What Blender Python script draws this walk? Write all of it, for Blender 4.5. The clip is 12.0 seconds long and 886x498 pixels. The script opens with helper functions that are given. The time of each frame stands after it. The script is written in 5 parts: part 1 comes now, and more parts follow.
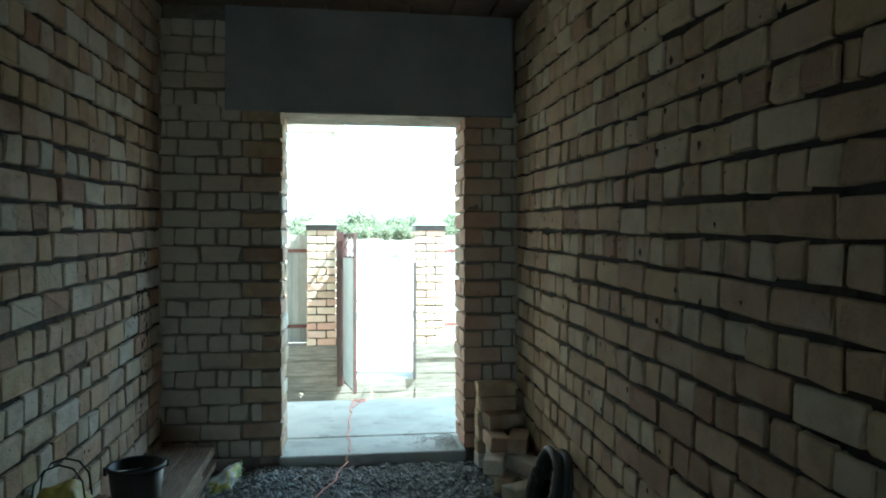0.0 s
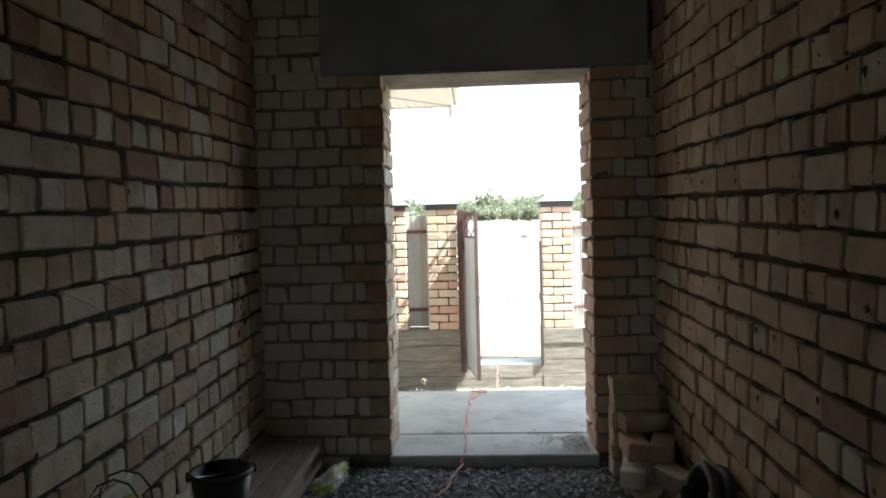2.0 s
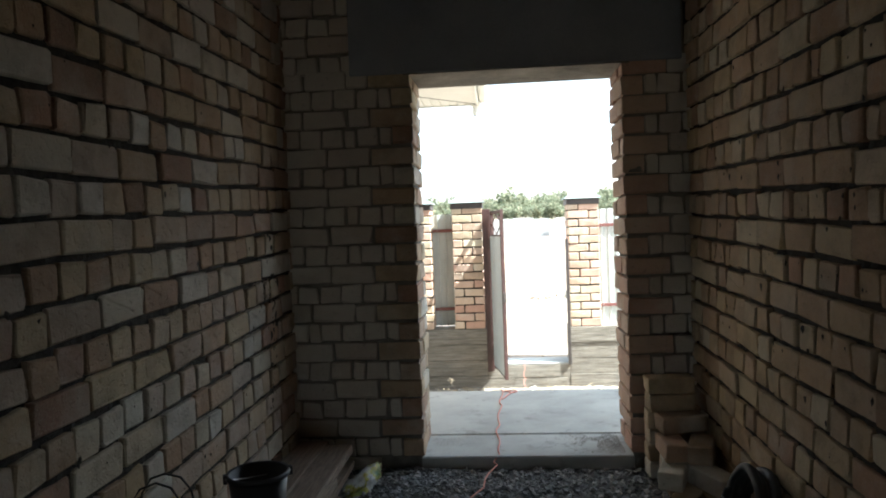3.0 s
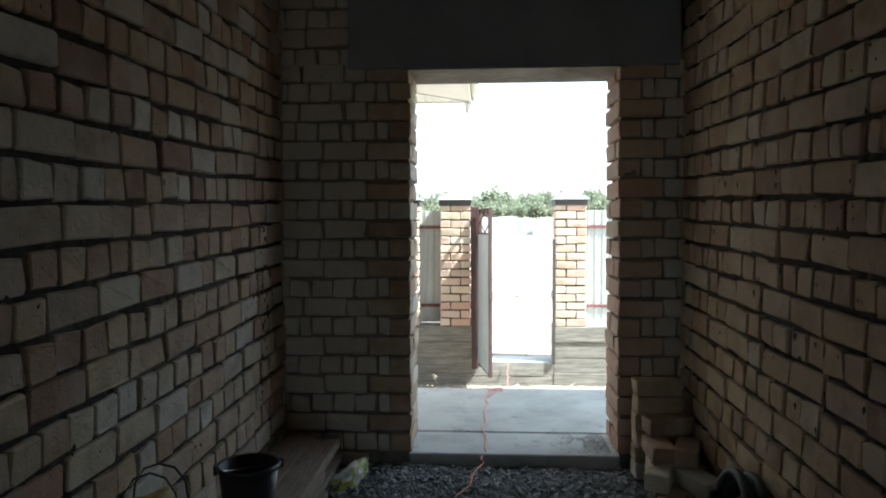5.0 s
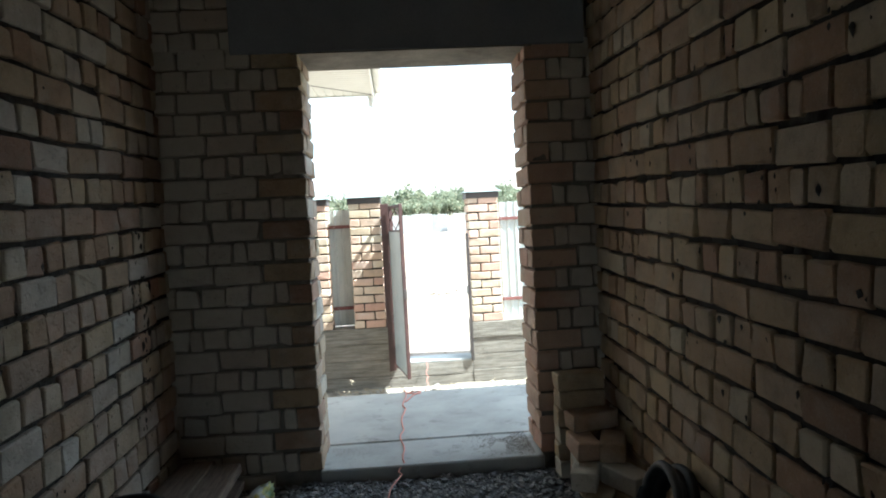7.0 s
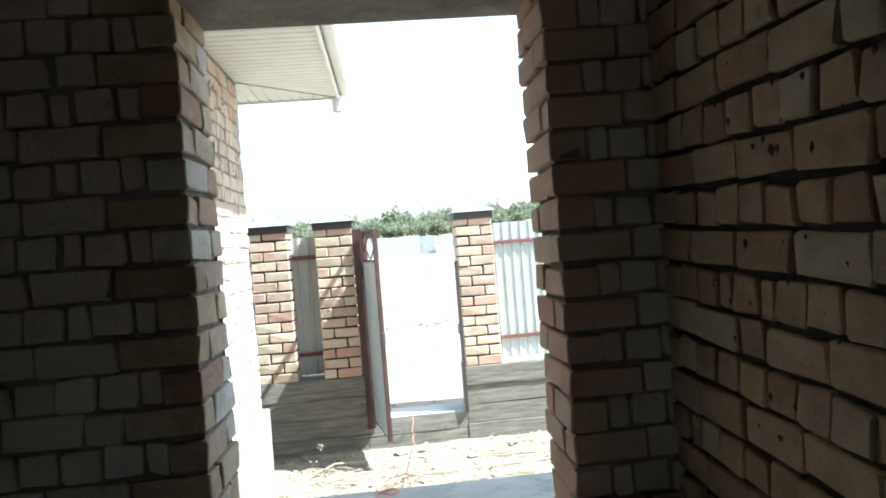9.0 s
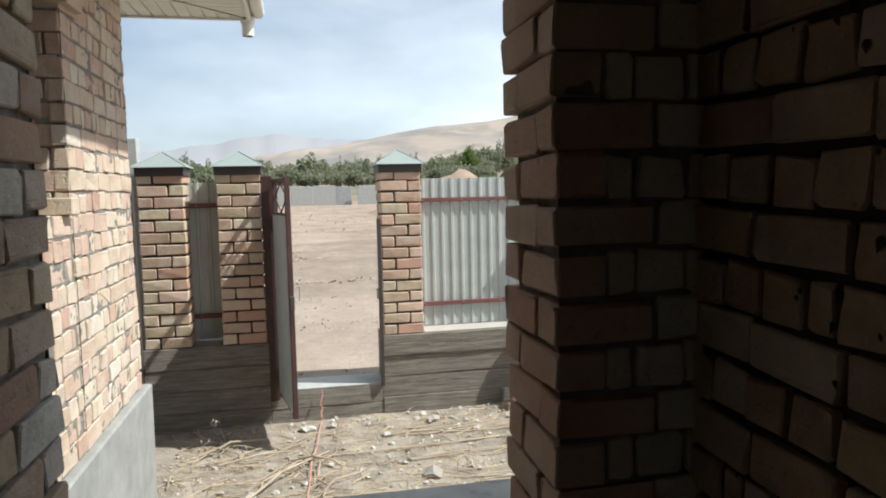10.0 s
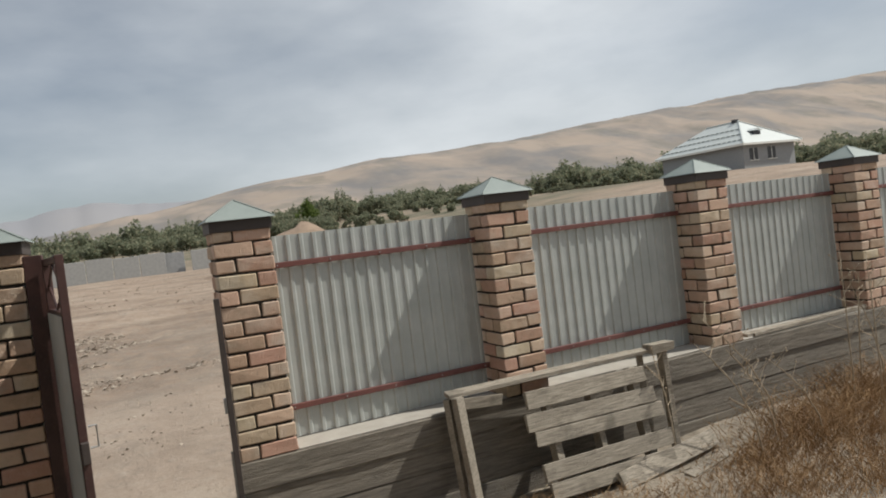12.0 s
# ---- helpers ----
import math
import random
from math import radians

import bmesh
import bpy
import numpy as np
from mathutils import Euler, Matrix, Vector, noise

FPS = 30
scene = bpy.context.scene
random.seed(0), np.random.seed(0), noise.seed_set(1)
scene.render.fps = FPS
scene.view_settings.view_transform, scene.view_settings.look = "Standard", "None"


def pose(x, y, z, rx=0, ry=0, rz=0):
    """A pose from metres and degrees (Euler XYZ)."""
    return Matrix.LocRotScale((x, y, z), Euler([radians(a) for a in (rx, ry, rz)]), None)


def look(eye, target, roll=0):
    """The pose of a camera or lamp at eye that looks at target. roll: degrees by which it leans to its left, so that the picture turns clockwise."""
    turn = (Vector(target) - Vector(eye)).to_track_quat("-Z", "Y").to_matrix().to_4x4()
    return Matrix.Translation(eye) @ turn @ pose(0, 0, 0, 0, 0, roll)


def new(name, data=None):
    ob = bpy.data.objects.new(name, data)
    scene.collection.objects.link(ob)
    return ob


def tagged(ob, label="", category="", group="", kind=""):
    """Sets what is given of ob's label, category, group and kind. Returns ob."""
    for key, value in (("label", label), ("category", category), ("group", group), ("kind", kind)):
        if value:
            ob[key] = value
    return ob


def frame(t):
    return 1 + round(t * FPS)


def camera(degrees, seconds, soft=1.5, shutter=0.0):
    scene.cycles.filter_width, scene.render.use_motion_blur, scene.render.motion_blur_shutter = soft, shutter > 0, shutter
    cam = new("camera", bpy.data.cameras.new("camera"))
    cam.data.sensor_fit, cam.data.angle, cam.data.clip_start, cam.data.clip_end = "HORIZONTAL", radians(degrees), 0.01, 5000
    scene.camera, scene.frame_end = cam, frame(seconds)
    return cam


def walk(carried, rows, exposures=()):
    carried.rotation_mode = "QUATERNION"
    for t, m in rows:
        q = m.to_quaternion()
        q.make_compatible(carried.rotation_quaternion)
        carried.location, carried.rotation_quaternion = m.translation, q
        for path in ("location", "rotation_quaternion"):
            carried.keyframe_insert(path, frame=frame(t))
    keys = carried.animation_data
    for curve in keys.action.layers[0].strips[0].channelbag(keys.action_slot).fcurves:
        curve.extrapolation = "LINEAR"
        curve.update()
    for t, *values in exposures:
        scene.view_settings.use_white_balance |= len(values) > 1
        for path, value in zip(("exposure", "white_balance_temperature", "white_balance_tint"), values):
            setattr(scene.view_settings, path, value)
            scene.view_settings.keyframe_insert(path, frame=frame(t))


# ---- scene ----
cam = camera(65.6, 12.0, 1.9)
PATH = [
    (0, (0.594, 0.309, 1.456), (0.868, 2.29, 1.455), 0.0),
    (0.5, (0.589, 0.454, 1.418), (0.862, 2.433, 1.319), -1.6),
    (1, (0.697, 0.692, 1.437), (0.83, 2.688, 1.415), -3.9),
    (1.5, (0.735, 0.825, 1.423), (0.73, 2.825, 1.392), -2.3),
    (2, (0.706, 0.861, 1.422), (0.605, 2.858, 1.371), -1.5),
    (2.5, (0.674, 0.872, 1.428), (0.574, 2.869, 1.374), -1.4),
    (3, (0.649, 0.889, 1.428), (0.486, 2.881, 1.375), -2.1),
    (5, (0.587, 0.883, 1.433), (0.473, 2.879, 1.368), -0.2),
    (5.5, (0.58, 0.901, 1.448), (0.468, 2.897, 1.388), -0.1),
    (6, (0.557, 0.907, 1.436), (0.512, 2.904, 1.338), 0.5),
    (6.5, (0.549, 0.917, 1.414), (0.623, 2.913, 1.305), -0.3),
    (7, (0.641, 1.163, 1.407), (0.77, 3.157, 1.332), -3.0),
    (7.2, (0.680, 1.298, 1.416), (0.757, 3.296, 1.348), -3.7),
    (8.8, (0.73, 2.475, 1.460), (0.945, 4.462, 1.423), -4.4),
    (9, (0.79, 2.61, 1.468), (0.955, 4.603, 1.451), -4.5),
    (9.5, (0.805, 3.026, 1.522), (1.059, 5.004, 1.375), -3.2),
    (10, (0.794, 3.382, 1.504), (1.196, 5.334, 1.34), -1.3),
    (10.5, (0.889, 3.86, 1.509), (1.319, 5.811, 1.422), -4.4),
    (11, (0.829, 4.318, 1.526), (1.352, 6.245, 1.419), -2.9),
    (11.5, (0.806, 4.75, 1.599), (1.573, 6.593, 1.475), -4.3),
    (12, (1.02, 5.196, 1.56), (1.854, 7.012, 1.5), -6.9),
]
EXPOSURES = [(0.0, 3.15, 4900, -19), (0.6, 2.7, 5350, -8), (1.5, 2.42, 5700, 0), (3.0, 2.34, 5750, 1), (5.0, 2.3, 5400, -2), (7.2, 2.3, 5400, -2), (8.8, 2.2, 5350, -2), (9.0, 1.98, 5300, -2), (9.25, 0.95, 5350, 0), (9.6, 0.62, 5700, 4), (10.5, 0.5, 6150, 6), (11.0, 0.29, 6300, 7), (11.5, -0.03, 6350, 7), (12.0, -0.18, 6400, 8)]
walk(cam, [(t, look(eye, target, roll)) for t, eye, target, roll in PATH], EXPOSURES)

# ---- world and sun ----
SUN_WAY = Vector((-1.0, 0.33, -1.3)).normalized()
sun_el = math.asin(-SUN_WAY.z)
sun_az = math.atan2(-SUN_WAY.x, -SUN_WAY.y)
world = bpy.data.worlds.new("sky")
scene.world = world
world.use_nodes = True
wn, wl = world.node_tree.nodes, world.node_tree.links
wn.clear()
w_out = wn.new("ShaderNodeOutputWorld")
w_bg = wn.new("ShaderNodeBackground")
w_sky = wn.new("ShaderNodeTexSky")
w_sky.sky_type = "NISHITA"
w_sky.sun_disc = False
w_sky.sun_elevation = sun_el
w_sky.sun_rotation = sun_az
w_sky.air_density, w_sky.dust_density, w_sky.ozone_density = 1.0, 1.2, 1.0
w_co = wn.new("ShaderNodeTexCoord")
w_map = wn.new("ShaderNodeMapping")
w_map.inputs["Scale"].default_value = (1.0, 1.0, 2.6)
w_map.inputs["Location"].default_value = (3.1, 0.7, 1.9)
w_no = wn.new("ShaderNodeTexNoise")
w_no.inputs["Scale"].default_value = 1.5
w_no.inputs["Detail"].default_value = 7.0
w_no.inputs["Roughness"].default_value = 0.5
w_ramp = wn.new("ShaderNodeValToRGB")
w_ramp.color_ramp.elements[0].position, w_ramp.color_ramp.elements[1].position = 0.22, 0.78
w_no2 = wn.new("ShaderNodeTexNoise")
w_no2.inputs["Scale"].default_value = 2.6
w_no2.inputs["Detail"].default_value = 8.0
w_ramp2 = wn.new("ShaderNodeValToRGB")
w_ramp2.color_ramp.elements[0].position, w_ramp2.color_ramp.elements[1].position = 0.30, 0.72
w_ramp2.color_ramp.elements[0].color = (10.3, 10.75, 11.2, 1)
w_ramp2.color_ramp.elements[1].color = (15.0, 15.3, 15.6, 1)
w_mix = wn.new("ShaderNodeMix")
w_mix.data_type = "RGBA"
wl.new(w_co.outputs["Generated"], w_map.inputs["Vector"])
wl.new(w_map.outputs["Vector"], w_no.inputs["Vector"])
wl.new(w_map.outputs["Vector"], w_no2.inputs["Vector"])
wl.new(w_no.outputs["Fac"], w_ramp.inputs["Fac"])
wl.new(w_no2.outputs["Fac"], w_ramp2.inputs["Fac"])
wl.new(w_ramp.outputs["Color"], w_mix.inputs["Factor"])
wl.new(w_sky.outputs["Color"], w_mix.inputs["A"])
wl.new(w_ramp2.outputs["Color"], w_mix.inputs["B"])
wl.new(w_mix.outputs["Result"], w_bg.inputs["Color"])
w_bg.inputs["Strength"].default_value = 0.067
wl.new(w_bg.outputs["Background"], w_out.inputs["Surface"])

sun = new("sun", bpy.data.lights.new("sun", "SUN"))
sun.data.energy, sun.data.angle, sun.data.color = 4.8, radians(0.8), (1.0, 0.95, 0.87)
sun.matrix_world = look((20, -5, 30), Vector((20, -5, 30)) + SUN_WAY)


# ---- materials ----
class Mat:
    """A node material with small helpers."""

    def __init__(self, name, rough=0.8, metal=0.0):
        self.mat = bpy.data.materials.new(name)
        self.mat.use_nodes = True
        self.n, self.l = self.mat.node_tree.nodes, self.mat.node_tree.links
        self.b = self.n["Principled BSDF"]
        self.b.inputs["Roughness"].default_value = rough
        self.b.inputs["Metallic"].default_value = metal
        self.co = self.n.new("ShaderNodeTexCoord").outputs["Object"]

    def world(self):
        self.co = self.n.new("ShaderNodeNewGeometry").outputs["Position"]
        return self

    def stretch(self, x, y, z):
        m = self.n.new("ShaderNodeMapping")
        m.inputs["Scale"].default_value = (x, y, z)
        self.l.new(self.co, m.inputs["Vector"])
        return m.outputs["Vector"]

    def noise(self, scale, detail=4.0, rough=0.55, co=None):
        t = self.n.new("ShaderNodeTexNoise")
        t.inputs["Scale"].default_value, t.inputs["Detail"].default_value, t.inputs["Roughness"].default_value = scale, detail, rough
        self.l.new(co or self.co, t.inputs["Vector"])
        return t.outputs["Fac"]

    def cells(self, scale, co=None):
        t = self.n.new("ShaderNodeTexVoronoi")
        t.inputs["Scale"].default_value = scale
        self.l.new(co or self.co, t.inputs["Vector"])
        return t.outputs

    def ramp(self, fac, *stops):
        r = self.n.new("ShaderNodeValToRGB")
        e = r.color_ramp.elements
        while len(e) < len(stops):
            e.new(0.5)
        for i, (p, c) in enumerate(stops):
            e[i].position = p
            e[i].color = (*c, 1) if len(c) == 3 else c
        self.l.new(fac, r.inputs["Fac"])
        return r.outputs["Color"]

    def level(self, fac, a, b):
        r = self.n.new("ShaderNodeMapRange")
        r.inputs["From Min"].default_value, r.inputs["From Max"].default_value = a, b
        self.l.new(fac, r.inputs["Value"])
        return r.outputs["Result"]

    def math(self, op, a, b):
        m = self.n.new("ShaderNodeMath")
        m.operation = op
        for i, v in enumerate((a, b)):
            if isinstance(v, (int, float)):
                m.inputs[i].default_value = v
            else:
                self.l.new(v, m.inputs[i])
        return m.outputs[0]

    def mix(self, fac, a, b, mode="MIX"):
        m = self.n.new("ShaderNodeMix")
        m.data_type, m.blend_type = "RGBA", mode
        for k, v in (("Factor", fac), ("A", a), ("B", b)):
            s = m.inputs[k]
            if isinstance(v, (int, float)):
                s.default_value = v
            elif isinstance(v, tuple):
                s.default_value = (*v, 1)
            else:
                self.l.new(v, s)
        return m.outputs["Result"]

    def pick(self):
        """A random number for each piece, whether an object of its own or an island of a joined mesh."""
        o = self.n.new("ShaderNodeObjectInfo").outputs["Random"]
        g = self.n.new("ShaderNodeNewGeometry").outputs["Random Per Island"]
        return self.math("FRACT", self.math("ADD", o, g), 0.0)

    def colour(self, c):
        self.l.new(c, self.b.inputs["Base Color"])
        return self

    def rough(self, f):
        self.l.new(f, self.b.inputs["Roughness"])
        return self

    def bump(self, h, strength=0.4, dist=0.01):
        b = self.n.new("ShaderNodeBump")
        b.inputs["Strength"].default_value, b.inputs["Distance"].default_value = strength, dist
        self.l.new(h, b.inputs["Height"])
        self.l.new(b.outputs["Normal"], self.b.inputs["Normal"])
        return self


def brick_material(name, stops, worn=0.55):
    m = Mat(name, 0.9)
    rnd = m.pick()
    base = m.ramp(rnd, *stops)
    co = m.n.new("ShaderNodeVectorMath")
    co.operation = "ADD"
    com = m.n.new("ShaderNodeCombineXYZ")
    m.l.new(m.math("MULTIPLY", rnd, 37.0), com.inputs[0])
    m.l.new(m.math("MULTIPLY", rnd, 91.0), com.inputs[2])
    m.l.new(m.co, co.inputs[0])
    m.l.new(com.outputs[0], co.inputs[1])
    v = co.outputs[0]
    broad = m.noise(9, 4, 0.6, v)
    fine = m.noise(120, 5, 0.7, v)
    c = m.mix(m.math("MULTIPLY", m.level(broad, 0.45, 0.75), worn), base, (0.20, 0.16, 0.11))
    c = m.mix(m.math("MULTIPLY", m.level(fine, 0.5, 0.8), 0.4), c, (0.62, 0.56, 0.45))
    c = m.mix(m.math("MULTIPLY", m.level(m.noise(3.1, 4, 0.6, v), 0.5, 0.68), 0.35), c, (0.64, 0.60, 0.52))
    c = m.mix(m.math("MULTIPLY", m.level(m.noise(26, 4, 0.6, v), 0.64, 0.74), 0.4), c, (0.15, 0.125, 0.10))
    m.colour(c)
    pits = m.level(m.noise(48, 3, 0.5, v), 0.34, 0.44)
    m.bump(m.math("ADD", m.math("ADD", m.math("MULTIPLY", broad, 1.2), m.math("MULTIPLY", fine, 0.6)), m.math("MULTIPLY", pits, 0.35)), 0.7, 0.008)
    return m.mat


M = {}
M["brick"] = brick_material("clay_brick", [(0.0, (0.53, 0.42, 0.255)), (0.15, (0.42, 0.26, 0.17)), (0.3, (0.55, 0.45, 0.29)), (0.45, (0.58, 0.51, 0.385)), (0.6, (0.46, 0.315, 0.20)), (0.75, (0.54, 0.43, 0.265)), (0.88, (0.34, 0.215, 0.14)), (1.0, (0.56, 0.46, 0.32))])
M["brick_out"] = brick_material("weathered_clay_brick", [(0.0, (0.50, 0.395, 0.275)), (0.2, (0.44, 0.29, 0.205)), (0.4, (0.54, 0.44, 0.31)), (0.58, (0.42, 0.235, 0.168)), (0.72, (0.51, 0.41, 0.275)), (0.88, (0.45, 0.262, 0.188)), (1.0, (0.48, 0.345, 0.255))], 0.5)

M["brick_red"] = brick_material("red_clay_brick", [(0.0, (0.56, 0.40, 0.29)), (0.3, (0.51, 0.32, 0.235)), (0.6, (0.59, 0.45, 0.33)), (0.8, (0.47, 0.27, 0.20)), (1.0, (0.55, 0.37, 0.27))], 0.25)

# front-wall brick, greyed and lightened to imitate lens veil
M["brick_grey"] = brick_material("veil_greyed_brick", [(0.0, (0.54, 0.50, 0.43)), (0.3, (0.50, 0.44, 0.37)), (0.6, (0.60, 0.56, 0.49)), (0.8, (0.48, 0.40, 0.33)), (1.0, (0.57, 0.53, 0.46))], 0.2)

# left-wall brick: soot and redder tones, also darkened to offset overbright light there
M["brick_left"] = brick_material("darkened_clay_brick", [(0.0, (0.47, 0.37, 0.24)), (0.15, (0.37, 0.22, 0.155)), (0.3, (0.50, 0.41, 0.28)), (0.45, (0.56, 0.54, 0.49)), (0.6, (0.40, 0.27, 0.18)), (0.75, (0.49, 0.40, 0.26)), (0.88, (0.30, 0.18, 0.13)), (1.0, (0.53, 0.48, 0.38))], 0.6)

M["brick_wing"] = brick_material("pale_weathered_brick", [(0.0, (0.53, 0.43, 0.32)), (0.22, (0.49, 0.345, 0.265)), (0.42, (0.58, 0.50, 0.39)), (0.58, (0.45, 0.275, 0.21)), (0.72, (0.55, 0.46, 0.34)), (0.86, (0.48, 0.325, 0.25)), (1.0, (0.60, 0.54, 0.45))], 0.35)

M["brick_old"] = brick_material("old_red_brick", [(0.0, (0.26, 0.14, 0.10)), (0.5, (0.32, 0.18, 0.13)), (1.0, (0.22, 0.12, 0.09))], 0.4)

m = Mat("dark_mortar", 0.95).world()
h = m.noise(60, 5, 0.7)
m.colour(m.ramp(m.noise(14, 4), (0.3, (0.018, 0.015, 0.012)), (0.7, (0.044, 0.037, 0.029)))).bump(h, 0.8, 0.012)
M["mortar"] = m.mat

m = Mat("grey_mortar", 0.95).world()
m.colour(m.ramp(m.noise(14, 4), (0.3, (0.15, 0.138, 0.122)), (0.7, (0.25, 0.23, 0.20)))).bump(m.noise(60, 5, 0.7), 0.8, 0.012)
M["grey_mortar"] = m.mat

m = Mat("grey_render", 0.9).world()
h = m.noise(70, 6, 0.65)
c = m.ramp(m.noise(2.2, 5), (0.3, (0.20, 0.22, 0.24)), (0.7, (0.30, 0.32, 0.34)))
m.colour(m.mix(m.math("MULTIPLY", m.level(h, 0.5, 0.8), 0.3), c, (0.14, 0.15, 0.16))).bump(h, 0.35, 0.006)
M["beam"] = m.mat

m = Mat("poured_concrete", 0.88).world()
h = m.noise(90, 6, 0.7)
c = m.ramp(m.noise(1.7, 6, 0.6), (0.32, (0.27, 0.27, 0.255)), (0.52, (0.37, 0.37, 0.35)), (0.75, (0.46, 0.455, 0.43)))
c = m.mix(m.math("MULTIPLY", m.level(m.noise(7, 6, 0.7), 0.56, 0.72), 0.75), c, (0.17, 0.165, 0.15))
m.colour(m.mix(m.math("MULTIPLY", m.level(m.cells(3.0)["Distance"], 0.02, 0.0), 0.5), c, (0.1, 0.1, 0.1))).bump(h, 0.4, 0.006)
M["concrete"] = m.mat

m = Mat("board_formed_concrete", 0.92).world()
grain = m.noise(4.5, 8, 0.75, m.stretch(0.7, 0.7, 9.0))
c = m.ramp(grain, (0.34, (0.105, 0.09, 0.072)), (0.52, (0.20, 0.175, 0.142)), (0.7, (0.30, 0.268, 0.222)))
c = m.mix(m.math("MULTIPLY", m.level(m.noise(3, 5), 0.5, 0.75), 0.45), c, (0.14, 0.13, 0.115))
m.colour(c).bump(m.math("ADD", grain, m.math("MULTIPLY", m.noise(110, 4), 0.4)), 0.9, 0.02)
M["plinth"] = m.mat

m = Mat("crushed_stone", 0.85)
c = m.ramp(m.pick(), (0.0, (0.13, 0.135, 0.14)), (0.4, (0.24, 0.245, 0.25)), (0.8, (0.34, 0.34, 0.34)), (1.0, (0.44, 0.42, 0.40)))
m.colour(m.mix(0.25, c, m.ramp(m.noise(60, 4), (0.3, (0.1, 0.1, 0.1)), (0.7, (0.4, 0.4, 0.4))))).bump(m.noise(150, 3), 0.4, 0.004)
M["gravel"] = m.mat

m = Mat("gravel_bed", 0.95).world()
cc = m.cells(55)
m.colour(m.mix(0.7, m.ramp(m.noise(40, 4), (0.3, (0.07, 0.07, 0.07)), (0.7, (0.2, 0.2, 0.2))), m.ramp(cc["Distance"], (0.0, (0.22, 0.22, 0.22)), (0.6, (0.03, 0.03, 0.03))))).bump(cc["Distance"], 0.9, 0.02)
M["bed"] = m.mat


def wood(name, dark, light, scale=1.0):
    m = Mat(name, 0.85)
    g = m.noise(9 * scale, 8, 0.75, m.stretch(0.7, 9.0, 9.0))
    rnd = m.pick()
    c = m.ramp(g, (0.36, dark), (0.6, light))
    c = m.mix(m.math("MULTIPLY", rnd, 0.35), c, tuple(v * 0.55 for v in light))
    c = m.mix(m.math("MULTIPLY", m.level(m.noise(5, 4), 0.55, 0.7), 0.55), c, tuple(v * 0.5 for v in dark))
    m.colour(c).bump(g, 0.8, 0.01)
    return m.mat


M["wood"] = wood("weathered_wood", (0.17, 0.145, 0.112), (0.41, 0.36, 0.29))
M["plank"] = wood("sawn_pine", (0.16, 0.12, 0.09), (0.32, 0.245, 0.185))
M["ceiling"] = wood("ceiling_board", (0.13, 0.09, 0.07), (0.24, 0.17, 0.13))


def painted(name, c0, c1, rough, metal=0.0, dirt=(0.2, 0.17, 0.13), amount=0.3):
    m = Mat(name, rough, metal)
    n1, n2 = m.noise(5, 5, 0.6), m.noise(60, 5, 0.7)
    c = m.ramp(n1, (0.3, c0), (0.7, c1))
    c = m.mix(m.math("MULTIPLY", m.level(n2, 0.55, 0.8), amount), c, dirt)
    m.colour(c).rough(m.math("ADD", m.math("MULTIPLY", n2, 0.2), rough - 0.1)).bump(n2, 0.12, 0.003)
    return m.mat


M["sheet"] = painted("galvanised_sheet", (0.38, 0.40, 0.38), (0.46, 0.475, 0.455), 0.5, 0.2, (0.33, 0.32, 0.29), 0.25)
M["rail"] = painted("red_oxide_paint", (0.125, 0.045, 0.040), (0.18, 0.068, 0.055), 0.65)
M["gate"] = painted("brown_paint", (0.042, 0.020, 0.018), (0.075, 0.033, 0.028), 0.5)
M["post"] = painted("dark_steel_post", (0.035, 0.028, 0.025), (0.06, 0.045, 0.04), 0.6)
# ledge cement made paler than the plinth to imitate sun on it
M["ledge"] = painted("sun_paled_cement", (0.33, 0.305, 0.265), (0.42, 0.39, 0.345), 0.95, 0.0, (0.20, 0.18, 0.155), 0.6)
M["footing"] = painted("cracked_concrete", (0.21, 0.21, 0.195), (0.31, 0.31, 0.29), 0.92, 0.0, (0.44, 0.43, 0.40), 0.5)
M["cap"] = painted("green_grey_cap_metal", (0.21, 0.245, 0.23), (0.27, 0.305, 0.285), 0.6, 0.0, (0.30, 0.29, 0.26), 0.35)
M["white"] = painted("white_vinyl", (0.70, 0.69, 0.64), (0.78, 0.77, 0.72), 0.45, 0.0, (0.5, 0.47, 0.4), 0.15)
M["roof"] = painted("pale_metal_roof", (0.50, 0.53, 0.51), (0.60, 0.63, 0.61), 0.4, 0.0)
M["guard"] = painted("roof_snow_guard", (0.34, 0.37, 0.36), (0.42, 0.45, 0.43), 0.5)
M["block"] = painted("grey_block_wall", (0.30, 0.30, 0.29), (0.38, 0.375, 0.36), 0.9)
M["house"] = painted("rendered_house_wall", (0.26, 0.265, 0.27), (0.33, 0.335, 0.335), 0.9)
M["dark"] = painted("dark_opening", (0.02, 0.022, 0.025), (0.035, 0.035, 0.04), 0.4)
M["black"] = painted("black_plastic", (0.018, 0.018, 0.02), (0.03, 0.03, 0.032), 0.45, 0.0, (0.12, 0.11, 0.1), 0.2)
M["rubber"] = painted("black_rubber", (0.03, 0.03, 0.03), (0.05, 0.05, 0.05), 0.6, 0.0, (0.16, 0.15, 0.14), 0.35)
M["steel"] = painted("worn_steel", (0.35, 0.34, 0.33), (0.45, 0.44, 0.43), 0.4, 0.8)
M["cord"] = painted("pink_cord", (0.55, 0.22, 0.17), (0.65, 0.30, 0.24), 0.8)
M["yellow"] = painted("yellow_bag", (0.38, 0.30, 0.05), (0.52, 0.43, 0.09), 0.5, 0.0, (0.20, 0.13, 0.05), 0.6)
M["sack"] = painted("brown_sack", (0.15, 0.10, 0.06), (0.22, 0.15, 0.09), 0.9)
